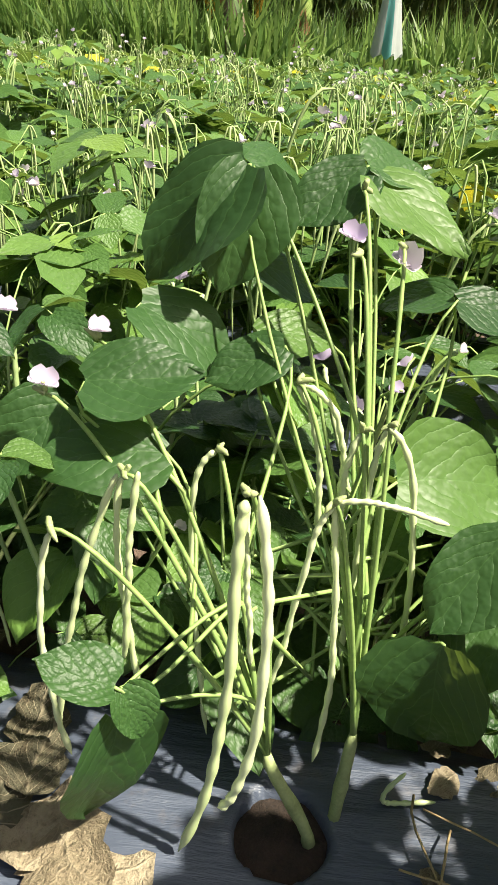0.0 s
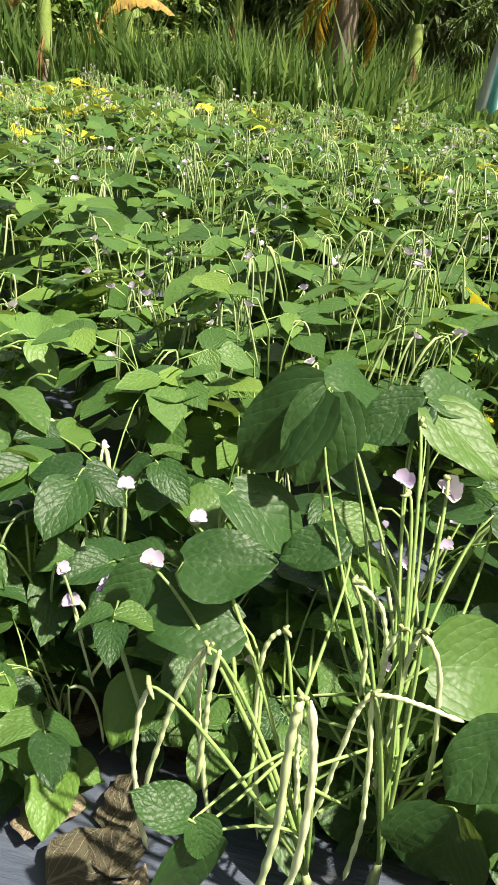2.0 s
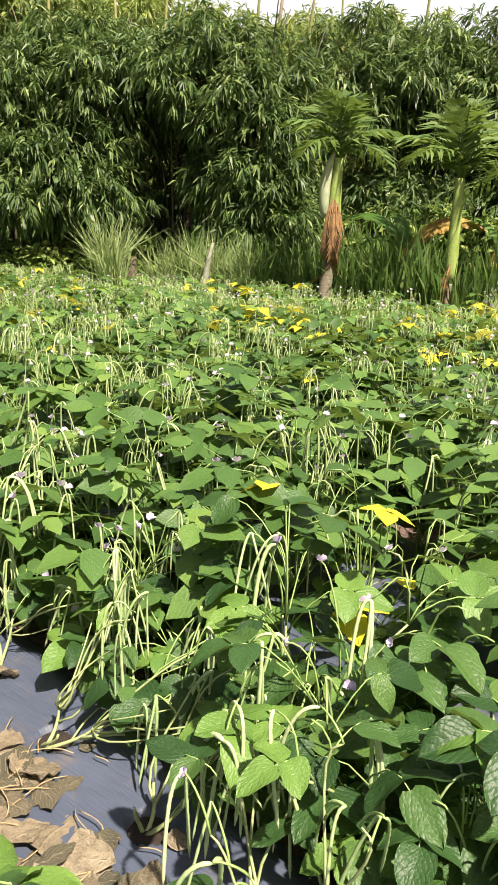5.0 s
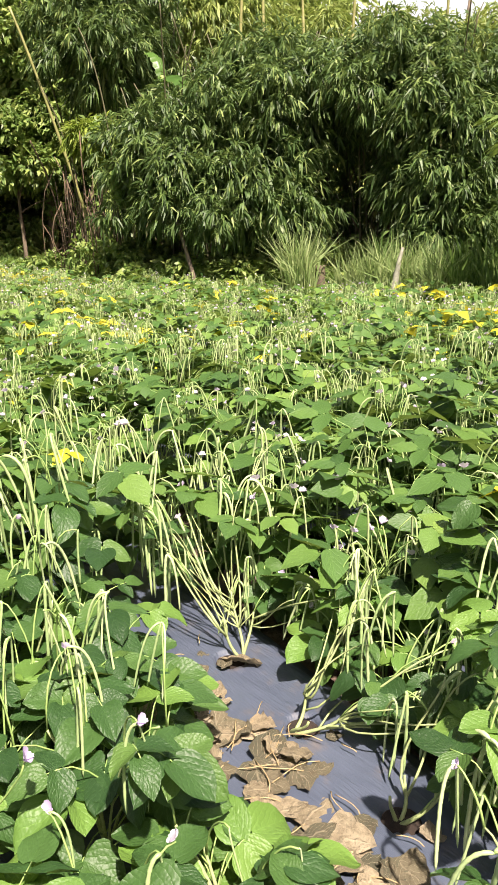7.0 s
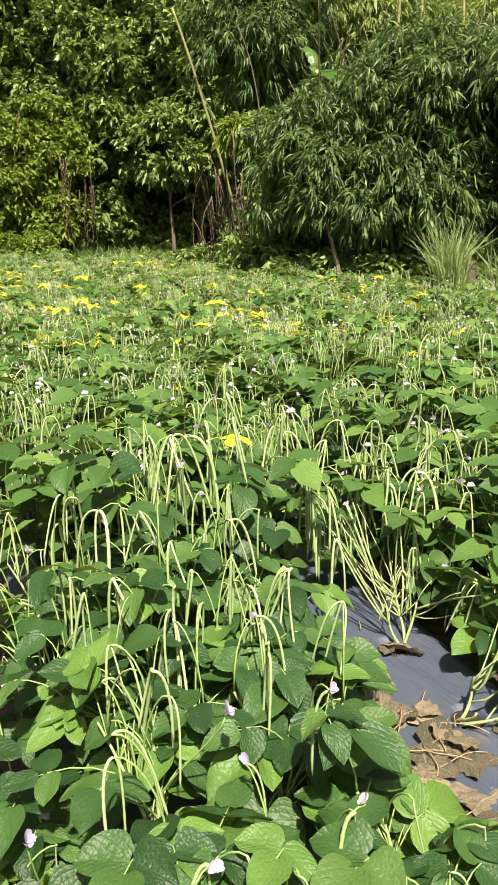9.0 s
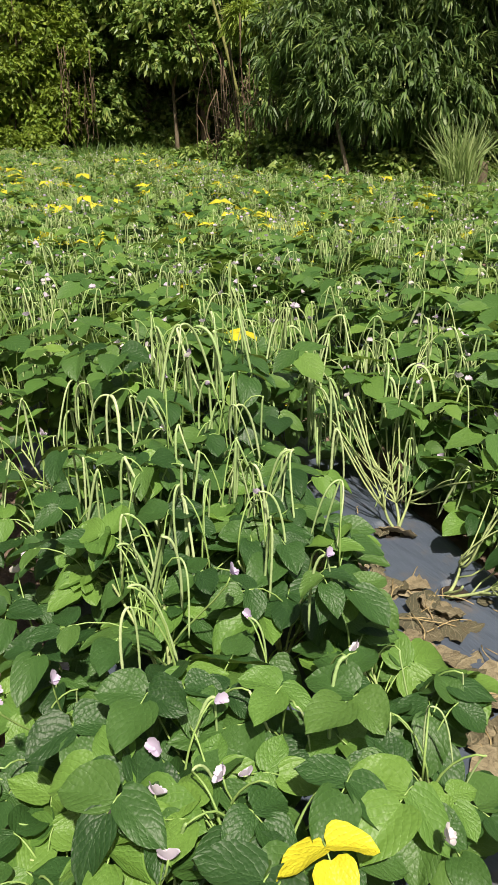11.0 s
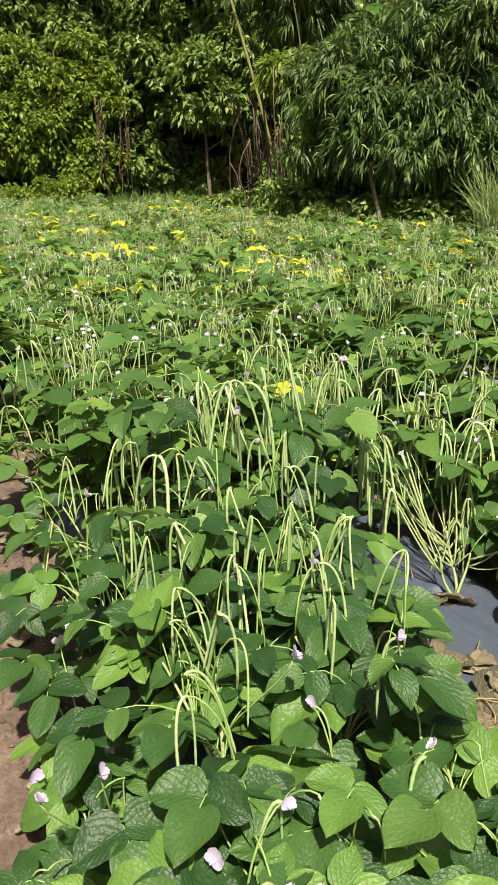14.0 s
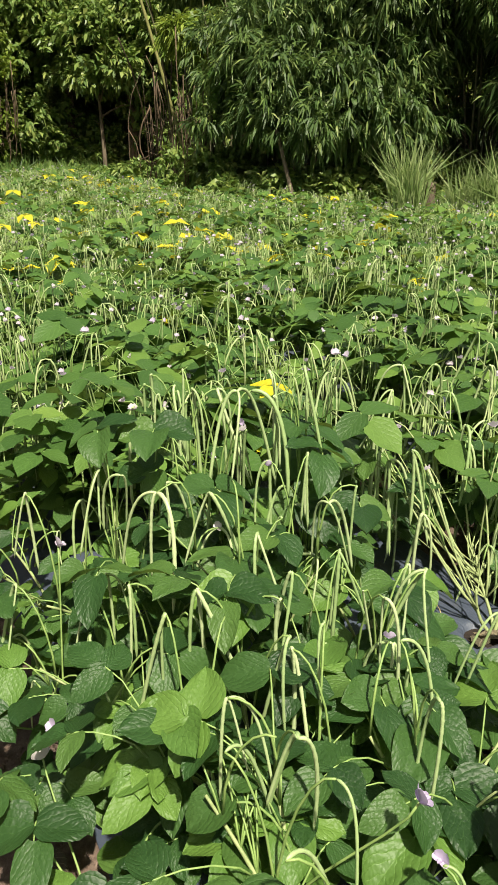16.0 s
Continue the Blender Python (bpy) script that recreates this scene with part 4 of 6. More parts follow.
# a leaflet: base and tip
LEAVES_LEFT = [
    (-0.170, 0.680, 0.494, -0.050, 0.700, 0.511), (-0.081, 0.660, 0.431, -0.205, 0.615, 0.446), (-0.208, 0.720, 0.450, -0.275, 0.660, 0.385),
    (-0.135, 0.800, 0.545, -0.010, 0.780, 0.500), (0.035, 0.780, 0.516, -0.050, 0.755, 0.475), (-0.091, 0.470, 0.239, -0.097, 0.440, 0.090),
    (-0.093, 0.470, 0.280, -0.155, 0.455, 0.320), (-0.088, 0.475, 0.275, -0.060, 0.460, 0.225),
]
LEAVES_RIGHT = [
    (-0.025, 0.860, 0.698, -0.149, 0.820, 0.590), (-0.019, 0.860, 0.696, -0.045, 0.790, 0.580), (-0.023, 0.870, 0.697, 0.060, 0.960, 0.700),
    (0.108, 0.870, 0.705, 0.030, 0.830, 0.645), (0.110, 0.870, 0.705, 0.195, 0.930, 0.688), (0.112, 0.860, 0.695, 0.230, 0.820, 0.635),
    (0.167, 0.660, 0.420, 0.310, 0.720, 0.401), (0.284, 0.620, 0.393, 0.210, 0.570, 0.303), (0.226, 0.560, 0.292, 0.222, 0.540, 0.150),
    (0.221, 0.820, 0.577, 0.140, 0.840, 0.569), (0.223, 0.800, 0.580, 0.310, 0.800, 0.556), (-0.010, 0.860, 0.585, 0.085, 0.900, 0.571), (0.002, 0.800, 0.522, 0.090, 0.820, 0.519),
    (0.290, 0.680, 0.330, 0.350, 0.640, 0.230), (0.260, 0.720, 0.250, 0.330, 0.690, 0.160), (0.200, 0.720, 0.320, 0.120, 0.700, 0.270),
]


def near_pod(line, fat, parent):
    g = Mesh()
    n = len(line)
    t = np.linspace(0, 1, n)[:, None]
    line = line + 0.0022 * np.sin(t * 17 + fat * 40) * np.array([1.0, 0.3, 0]) * t * (1.2 - t)
    beads = 1 + 0.18 * np.sin(t[:, 0] * 60 + 2.2 * np.sin(t[:, 0] * 9 + fat * 30))
    tube(g, line, 0.0042 * fat * beads * np.minimum(1, np.minimum(t[:, 0] / 0.05 + 0.35, (1 - t[:, 0]) / 0.05 + 0.2)), 8)
    part("pod", g.data("pod", M_POD_PALE), parent)


def single_plant(foot, crotch, pods, leaves, tops, flowers, extra, label, seed):
    """A plant of branches that fork low over its foot; tops: where its bare pod stalks end."""
    r = np.random.RandomState(seed)
    top = thing("bean_plant", label, "bean plant", "bush bean plants in the field")
    foot, crotch = np.array(foot), np.array(crotch)
    g = Mesh()
    tube(g, bezier(foot, foot + (0, 0, 0.04), crotch - (0, 0, 0.03), crotch, 8), np.array([1.15, 1, 1, 1.2, 1, 1, 0.95, 0.6]) * 0.0076, 8)
    part("stem", g.data("stem", M_WOODY), top)
    stalks, bends = [], []
    for e in tops:
        e = np.array(e)
        g = Mesh()
        bend = bezier(crotch, crotch + (e - crotch) * (0.25, 0.25, 0.45) + r.randn(3) * 0.008, e - (e - crotch) * (0.15, 0.15, 0.0) + (0, 0, 0.015), e, 12)
        tube(g, bend, np.linspace(0.0038, 0.0020, 12) * (1 + 0.12 * (np.arange(12) % 4 == 0)), 6)
        bends.append(bend)
        stalks.append((e, part("pod_stalk", g.data("pod_stalk", M_STEM), top)))
        for q in range(3):
            g = Mesh()
            tip = e + r.randn(3) * 0.007 + (0, 0, 0.006)
            tube(g, bezier(e, e + (0, 0, 0.004), tip, tip + r.randn(3) * 0.003, 4), [0.003, 0.0038, 0.003, 0.001], 5)
            part("bud_scar", g.data("bud_scar", M_WOODY), stalks[-1][1])
    for y, x0, z0, x1, z1, x2, z2, x3, z3, fat in pods:
        p = np.array([x0, y, z0])
        parent = min(stalks, key=lambda k: np.linalg.norm(k[0] - p))[1]
        near_pod(bezier(p, (x1, y - 0.004, z1), (x2, y - 0.006, z2), (x3, y + 0.004, z3), 64), fat, parent)
    for x0, y0, z0, x1, y1, z1 in leaves:
        a, b = np.array([x0, y0, z0]), np.array([x1, y1, z1])
        g = Mesh()
        o = bends[r.randint(len(bends))][r.randint(1, 6)]
        tube(g, bezier(o, o + (0, 0.02, 0.06), a - (b - a) * 0.4 - (0, 0, 0.05), a, 9), np.linspace(0.0032, 0.0018, 9), 5)
        leaf = part("leaf", g.data("petiole", M_STEM), top)
        up = np.array([0.45 + 0.2 * r.randn(), -0.6, 1.1]) if x0 < 0.15 or z0 > 0.5 else np.array([-0.25, -0.9, 0.75])
        part("leaflet", LEAF_DATA["green"][r.randint(12)], leaf, "", to_matrix(basis(a, b - a, up, np.linalg.norm(b - a) * 1.03)) @ Matrix.Diagonal((1.04, 1, 1, 1)))
    for x, y, z, w in flowers:
        parent = min(stalks, key=lambda k: np.linalg.norm(k[0] - np.array((x, y, z))))[1]
        part("flower", FLOWER_DATA, parent, "pale lilac flower", Matrix.Translation((x, y, z)) @ pose(0, 0, 0, 10, 15, r.uniform(-60, 60)) @ Matrix.Scale(w, 4))
    for k in range(extra):
        p = crotch + np.array([r.uniform(-0.30, 0.18), r.uniform(0.10, 0.34), r.uniform(-0.07, 0.17)])
        stalk, base, poses = leaf_plan(r, p, r.uniform(0.3, 2.8), 0.08 + 0.12 * r.rand(), 0.08 + 0.03 * r.rand())
        g = Mesh()
        tube(g, np.vstack([[bends[k % len(bends)][1 + k % 5]], stalk, [base]]), np.linspace(0.0028, 0.0016, len(stalk) + 2), 4)
        leaf = part("leaf", g.data("petiole", M_STEM), top)
        for pm, kind in poses:
            part("leaflet", LEAF_DATA["green"][kind + 3 * r.randint(4)], leaf, "", to_matrix(pm))
    return top


single_plant((0.117, 0.530, -0.005), (0.058, 0.545, 0.125), PODS_LEFT, LEAVES_LEFT,
             [(-0.108, 0.588, 0.442), (-0.174, 0.552, 0.394), (-0.023, 0.640, 0.449), (0.020, 0.487, 0.494), (-0.212, 0.672, 0.480), (-0.167, 0.725, 0.525)],
             [(-0.212, 0.669, 0.492, 0.028), (-0.167, 0.72, 0.536, 0.024), (-0.291, 0.78, 0.529, 0.024)], 13,
             "bush bean plant with long fat pale pods in a mulch hole", 61)
single_plant((0.145, 0.560, -0.005), (0.156, 0.592, 0.118), PODS_RIGHT, LEAVES_RIGHT,
             [(0.096, 0.570, 0.441), (0.146, 0.635, 0.493), (0.121, 0.650, 0.480), (0.053, 0.680, 0.514), (0.101, 0.700, 0.645), (0.104, 0.812, 0.688), (0.150, 0.765, 0.640)],
             [(0.091, 0.70, 0.66, 0.024), (0.157, 0.76, 0.623, 0.034)], 14,
             "tall bush bean plant with hanging pods and lilac flowers", 62)

# Added off to the right, out of view, so its leaves shade the film.
x, y = at_row(-0.52, 0.56)
build_plant("bean_plant", plant_plan(280, 0.48, 0.22, 34, 6, (1, 2), 0.11, 0.22, 0.4), LABEL, Matrix.Translation((x, y, 0.0)), 80, 0.0, 0.1)
x, y = at_row(0.50, 0.74)
build_plant("bean_plant", plant_plan(281, 0.36, 0.24, 13, 5, (1, 2), 0.070, 0.20, 0.5), "low leafy bush bean plant with lilac flowers", Matrix.Translation((x, y, 0.0)) @ pose(0, 0, 0, 0, 0, 40), 81, 0.0, 0.2)
build_plant("bean_plant", plant_plan(282, 0.48, 0.34, 22, 6, (1, 2), 0.085, 0.22, 0.4), "leafy bush bean plant shading the furrow", Matrix.Translation((0.14, 1.02, -0.06)), 82, 0.0, 0.1)
build_plant("bean_plant", plant_plan(283, 0.46, 0.34, 22, 6, (1, 2), 0.085, 0.22, 0.4), "leafy bush bean plant shading the furrow", Matrix.Translation((-0.28, 1.06, -0.06)), 83, 0.0, 0.1)

# The plant at (0.70, 0.30) is added out of view to shade the film.
for k, (x, y, s) in enumerate(((0.46, 0.90, 0.9), (0.02, 0.92, 0.7), (-0.55, 1.06, 0.85), (-0.16, 0.96, 0.66), (0.30, 0.88, 0.6), (0.46, 0.74, 0.62), (-0.50, 0.82, 0.62), (0.70, 0.30, 0.9), (-0.36, 0.74, 0.66), (-0.06, 0.84, 0.72), (0.20, 0.80, 0.66))):
    build_plant("bean_plant", plant_plan(284 + k, 0.46, 0.24, 20, 2, (1, 2), 0.118, 0.2, 0.4, low=0), "low leafy bush bean plant added behind and beside the front row", Matrix.Translation((x, y, -0.06)) @ Matrix.Scale(s, 4), 84 + k, 0.0, 0.05)

# ---- holes in the film, litter ----
r = np.random.RandomState(5)


def planting_hole(s, n, rad):
    """The earth in a hole: a rough mound with crumbs, sunk under the film's edge."""
    x, y = at_row(s, n)
    g = Mesh()
    w, vs = 24, []
    rings = (0.0, 0.3, 0.55, 0.8, 1.0, 1.12)
    for q in rings:
        for i in range(w):
            a = i * 2 * math.pi / w
            px, py = q * rad * math.cos(a), q * rad * math.sin(a)
            vs.append((x + px, y + py, 0.006 - 0.009 * q * q + 0.006 * noise.noise((px * 60 + s, py * 60, n)) + 0.004 * noise.noise((px * 150, py * 150, s))))
    g.add(vs, [(k * w + i, k * w + (i + 1) % w, (k + 1) * w + (i + 1) % w, (k + 1) * w + i) for k in range(len(rings) - 1) for i in range(w)])
    return tagged(new("planting_hole", g.data("planting_hole", M_EARTH)), "round hole of dark earth cut in the mulch film", "hole", "planting holes in the film")


for s, n, rad in HOLES:
    planting_hole(s, n, rad)


def dry_leaf(x, y, size, label="curled dry brown leaf lying on the film", lift=0.0):
    k = r.randint(12)
    m = Matrix.Translation((x, y, ground_z(x, y) + 0.014 + lift)) @ pose(0, 0, 0, r.uniform(-9, 9), r.uniform(-9, 9), r.uniform(0, 360)) @ Matrix.Diagonal((size * r.uniform(0.9, 1.3), size, size * r.uniform(0.55, 0.95), 1))
    ob = new("dry_leaf", DRY_DATA[k])
    ob.matrix_basis = m
    return tagged(ob, label, "dry leaf", "dry leaves on the ground")


for k in range(110):
    s, n = r.uniform(1.0, 2.1), r.normal(0.27, 0.11)
    dry_leaf(*at_row(s, n), r.uniform(0.06, 0.15), lift=0.012 * r.rand())
for k in range(10):
    s, n = r.uniform(1.0, 2.2), r.uniform(0.25, 0.6)
    dry_leaf(*at_row(s, n), r.uniform(0.04, 0.09))
for x, y, size in ((-0.17, 0.50, 0.12), (-0.25, 0.60, 0.12), (-0.20, 0.44, 0.13), (-0.13, 0.42, 0.10), (-0.22, 0.53, 0.11), (-0.30, 0.50, 0.14), (0.30, 0.63, 0.05), (0.33, 0.70, 0.06), (0.25, 0.50, 0.03), (0.27, 0.66, 0.05), (-0.35, 0.66, 0.12), (-0.42, 0.75, 0.1), (0.36, 0.66, 0.07)):
    dry_leaf(x, y, size, lift=0.01)
for k in range(26):
    s, n = r.uniform(2.6, 9.0), r.uniform(-0.95, -0.72)
    dry_leaf(*at_row(s if k % 2 else s * 0.4, n), r.uniform(0.05, 0.11), "dead leaf at the edge of the bare path")
for k in range(70):
    s, n = (r.uniform(0.9, 2.2), r.normal(0.27, 0.13)) if k > 5 else (r.uniform(-0.40, -0.14), r.uniform(0.45, 0.65))
    x, y = at_row(s, n)
    a, L = r.uniform(0, 6.28), r.uniform(0.05, 0.16)
    g = Mesh()
    z = ground_z(x, y) + 0.028
    tube(g, bezier((x, y, z), (x + L * 0.3 * math.cos(a), y + L * 0.3 * math.sin(a), z + 0.008), (x + L * 0.7 * math.cos(a + 0.3), y + L * 0.7 * math.sin(a + 0.3), z + 0.006), (x + L * math.cos(a), y + L * math.sin(a), z), 6), 0.0016, 4)
    tagged(new("dry_stalk", g.data("dry_stalk", M_STRAW)), "thin dry straw-coloured stalk on the film", "dry stalk", "dry stalks on the film")


# crumbs of soil on the bare path
g = Mesh()
for k in range(5200):
    s, n = 0.4 + 6.5 * r.rand() ** 1.5, r.uniform(-1.45, -0.62)
    x, y = at_row(s, n)
    w = 0.003 + 0.013 * r.rand() ** 3
    v = np.array([(1, 0, 0), (0, 1, 0), (-1, 0, 0), (0, -1, 0), (0, 0, 0.8), (0, 0, -0.8)]) * w * (0.6 + 0.8 * r.rand(6, 1)) + r.randn(6, 3) * w * 0.15
    g.add(v + (x, y, ground_z(x, y) - 0.010), [(0, 1, 4), (1, 2, 4), (2, 3, 4), (3, 0, 4), (1, 0, 5), (2, 1, 5), (3, 2, 5), (0, 3, 5)])
tagged(new("soil_crumbs", g.data("soil_crumbs", M_SOIL, smooth=False)), "loose reddish brown crumbs on the bare path", "soil", kind="stuff")
for k, (s, n, z) in enumerate(((1.30, -0.98, 0.09), (1.52, -1.05, 0.07), (2.3, -0.95, 0.06), (2.9, -0.92, 0.08), (1.05, -1.0, 0.08), (3.3, -0.95, 0.06))):
    dry_leaf(*at_row(s, n), z, "dead leaf lying on the bare path")


# ---- trees and the edge of the field ----
def polar(az, d):
    return -0.1 - d * math.sin(radians(az)), -0.4 + d * math.cos(radians(az))


def blades(g, centres, dirs, length, width, bend=0.3, r=None):
    """Narrow leaves, bent once."""
    n = len(centres)
    dirs = dirs / (np.linalg.norm(dirs, axis=1)[:, None] + 1e-9)
    side = np.cross(dirs, np.array([0, 0, 1.0]) + 0.6 * r.randn(n, 3))
    side /= np.linalg.norm(side, axis=1)[:, None] + 1e-9
    L = (length * (0.7 + 0.6 * r.rand(n)))[:, None]
    W = (width * (0.7 + 0.6 * r.rand(n)))[:, None]
    m = centres + dirs * L * 0.42
    e = centres + dirs * L + np.array([0, 0, -1.0]) * L * bend
    v = np.stack([centres, m + side * W * 0.5, e, m - side * W * 0.5], 1).reshape(-1, 3)
    g.add(v, [f for i in range(n) for f in ((4 * i, 4 * i + 1, 4 * i + 3), (4 * i + 1, 4 * i + 2, 4 * i + 3))])


def sprays(g, spots, normals, r, per, length, width, droop):
    """Sprays of leaves that hang outwards from each spot."""
    n = len(spots)
    twig = r.randn(n, 3) * 0.45 + normals * 0.8 + np.array([0, 0, -droop])
    twig = np.repeat(twig / np.linalg.norm(twig, axis=1)[:, None], per, 0)
    along = np.tile(np.linspace(0, 1, per), n)[:, None]
    c = np.repeat(spots, per, 0) + twig * along * length * 1.3
    blades(g, c, twig * 0.9 + r.randn(n * per, 3) * 0.5 + np.array([0, 0, -droop * 0.5]), length, width, 0.2, r)


def tufts(g, spots, normals, r, per, length, width, droop):
    """Tufts of leaves that fan out from the end of a twig and hang."""
    n = len(spots)
    twig = normals * 0.7 + r.randn(n, 3) * 0.35 + np.array([0, 0, 0.15])
    twig /= np.linalg.norm(twig, axis=1)[:, None]
    T = np.repeat(twig, per, 0)
    c = np.repeat(spots, per, 0) + T * (r.rand(n * per, 1) * length * 0.9)
    blades(g, c, T * 0.75 + r.randn(n * per, 3) * 0.42 + np.array([0, 0, -droop]), length, width, 0.3, r)


def billows(g, centre, radii, lumps, r, size, per_lump, per, length, width, droop, low=-0.75):
    """A crown of separate billows round an uneven core; each billow carries its tufts on its outer and upper side, and dark gaps stay between them."""
    c, rad = np.array(centre, float), np.array(radii, float)
    golden = math.pi * (3 - math.sqrt(5))
    turn = r.rand() * 6.28
    for k in range(lumps):
        z = low + (1 - low) * (k + 0.5) / lumps
        q = math.sqrt(max(0.0, 1 - z * z))
        n = np.array([q * math.cos(golden * k + turn), q * math.sin(golden * k + turn), z]) + r.randn(3) * 0.14
        n /= np.linalg.norm(n)
        mid = c + n * rad * (0.62 + 0.46 * r.rand())
        R = size * (0.55 + 0.85 * r.rand())
        d = r.randn(per_lump * 3, 3)
        d /= np.linalg.norm(d, axis=1)[:, None]
        d = d[d @ (n * 0.7 + np.array([0, 0, 0.55])) > -0.05][:per_lump]
        tufts(g, mid + d * R * np.array([1.0, 1.0, 0.8]) * (0.6 + 0.45 * r.rand(len(d), 1)), d, r, per, length, width, droop)
    inner = r.randn(lumps * 14, 3)
    inner /= np.linalg.norm(inner, axis=1)[:, None]
    tufts(g, c + inner * rad * 0.55, inner, r, 4, length * 1.5, width * 2.2, droop)


def bamboo_clump(az, d, crowns, culms, seed, label, leaf=0.22, tall=0.0, thicket=0, mat=None, size=0.42):
    """crowns: middle (to the right, ahead, up), half sizes, billows."""
    x, y = polar(az, d)
    r = np.random.RandomState(seed)
    top = thing("bamboo_clump", label, "bamboo", "bamboo clumps behind the field", Matrix.Translation((x, y, rise(x, y))) @ pose(0, 0, 0, 0, 0, az))
    for k in range(culms):
        a, o = r.rand() * 6.28, 0.9 * r.rand()
        h = 3.6 + 1.6 * r.rand() + tall
        foot = np.array([math.cos(a) * o * 1.5, math.sin(a) * o * 0.6 + 0.5, -0.05])
        head = foot + np.array([math.cos(a) * 1.0 * r.rand(), math.sin(a) * 0.8 * r.rand(), h])
        line = bezier(foot, foot + (0, 0, h * 0.45), head - (0, 0, h * 0.2), head + np.array([math.cos(a), math.sin(a), 0]) * 0.5, 16)
        g = Mesh()
        tube(g, line, np.linspace(0.026, 0.010, 16) * (1 + 0.12 * (np.arange(16) % 2)), 6)
        part("culm", g.data("culm", M_CULM_SHADED), top)
    g = Mesh()
    for c, rad, n in crowns:
        billows(g, c, rad, n, r, size, 34, 9, leaf, leaf * 0.17, 0.62)
    part("foliage", g.data("foliage", mat or M_BAMBOO, smooth=False), top, kind="stuff")
    if thicket:
        g = Mesh()
        for k in range(thicket):
            foot = np.array([r.uniform(-1.9, 1.9), r.uniform(0.3, 2.0), -0.05])
            h = r.uniform(1.2, 3.4)
            tube(g, bezier(foot, foot + (0.1 * r.randn(), 0, h * 0.4), foot + (0.2 * r.randn(), 0, h * 0.7), foot + (0.3 * r.randn(), 0.1, h), 6), r.uniform(0.006, 0.016), 4)
        part("culm_thicket", g.data("culm_thicket", M_DRY_VINE), top, "crowded brown dead culms", kind="stuff")
    return top


GREEN_BAMBOO = "tall leafy green bamboo clump behind the field edge"
bamboo_clump(-9, 16.5, [((0, 0, 2.4), (2.6, 1.4, 2.0), 40)], 8, 7, GREEN_BAMBOO)
bamboo_clump(1, 16.5, [((0, 0, 2.4), (2.4, 1.4, 2.1), 40)], 8, 6, GREEN_BAMBOO)
bamboo_clump(9, 16.0, [((0, 0, 2.6), (1.9, 1.3, 1.9), 36)], 8, 1, GREEN_BAMBOO)
bamboo_clump(15.5, 16.0, [((0, 0, 3.1), (1.5, 1.2, 1.2), 26), ((-0.2, -0.5, 1.5), (1.4, 0.9, 0.9), 18)], 10, 2, GREEN_BAMBOO)
bamboo_clump(22.3, 16.0, [((0, 0, 3.7), (1.5, 1.2, 1.25), 30), ((0.3, -0.3, 1.7), (1.3, 0.9, 0.9), 18)], 12, 3, GREEN_BAMBOO)
bamboo_clump(29.0, 15.8, [((0, 0, 3.8), (1.7, 1.2, 1.2), 32), ((0.2, -0.3, 1.8), (1.4, 0.9, 0.8), 18)], 12, 12, GREEN_BAMBOO)
bamboo_clump(38.2, 14.2, [((0.0, 0, 3.0), (0.95, 0.9, 1.4), 34), ((0.15, -0.3, 1.5), (0.8, 0.8, 1.0), 24)], 12, 13, "bamboo clump with hanging sprays down to the grass", size=0.40)
bamboo_clump(43.3, 14.9, [((0.3, 0, 3.75), (1.6, 1.3, 0.85), 34), ((0.2, 1.6, 1.9), (2.0, 0.5, 1.7), 26)], 16, 4, "dense bamboo clump with a dark hollow at its foot", thicket=46)
bamboo_clump(50.3, 15.3, [((0.0, 0, 3.6), (1.8, 1.2, 1.1), 38), ((-0.3, -0.7, 1.9), (1.3, 0.9, 1.0), 28)], 18, 5, "dense bamboo clump with hanging sprays of leaves", thicket=46)
bamboo_clump(57.2, 15.0, [((0.1, 0, 2.35), (1.15, 1.0, 1.2), 32)], 12, 14, "leafy green bamboo clump over a shaded thicket", thicket=40)
bamboo_clump(61.0, 18.0, [((0, 0, 5.1), (1.35, 1.1, 1.55), 44)], 12, 8, "tall dark bamboo clump with hanging leaves", tall=1.5, thicket=18)
bamboo_clump(62.1, 16.0, [((0, 0, 3.1), (0.55, 0.25, 0.20), 9)], 2, 15, "bright green young bamboo branch before the dark clump", 0.2, mat=M_VINE, size=0.15)
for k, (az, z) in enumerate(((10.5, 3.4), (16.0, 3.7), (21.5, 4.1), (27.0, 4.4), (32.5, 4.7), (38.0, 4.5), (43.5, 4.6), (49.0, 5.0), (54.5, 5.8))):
    bamboo_clump(az, 19.6, [((0, 0, z), (1.6, 1.1, 1.25), 26), ((0.3, -0.2, z - 1.9), (1.6, 0.9, 1.1), 14)], 7, 90 + k, "sunlit yellow-green bamboo behind the front clumps", 0.24, 0.6, mat=M_SUN_TINTED)

for az, d, h, lean in ((38.6, 17.6, 7.4, 0.1), (32.3, 17.6, 7.0, -0.1), (45.0, 17.0, 7.2, 0.2), (47.5, 17.2, 6.8, -0.1), (50.5, 17.0, 7.5, 0.0), (35.8, 17.4, 6.8, 0.3), (52.6, 16.5, 6.6, 0.2), (28.0, 18.0, 6.6, 0.2)):
    x, y = polar(az, d)
    g = Mesh()
    line = bezier((0, 0, 0), (0, 0, h * 0.4), (lean, 0, h * 0.7), (lean * 2, 0, h), 18)
    tube(g, line, np.linspace(0.045, 0.022, 18) * (1 + 0.15 * (np.arange(18) % 2)), 7)
    ob = new("bamboo_culm", g.data("bamboo_culm", M_CULM))
    ob.matrix_basis = Matrix.Translation((x, y, rise(x, y)))
    tagged(ob, "bare yellow-green bamboo culm rising over the leaves", "bamboo culm", "bare bamboo culms")
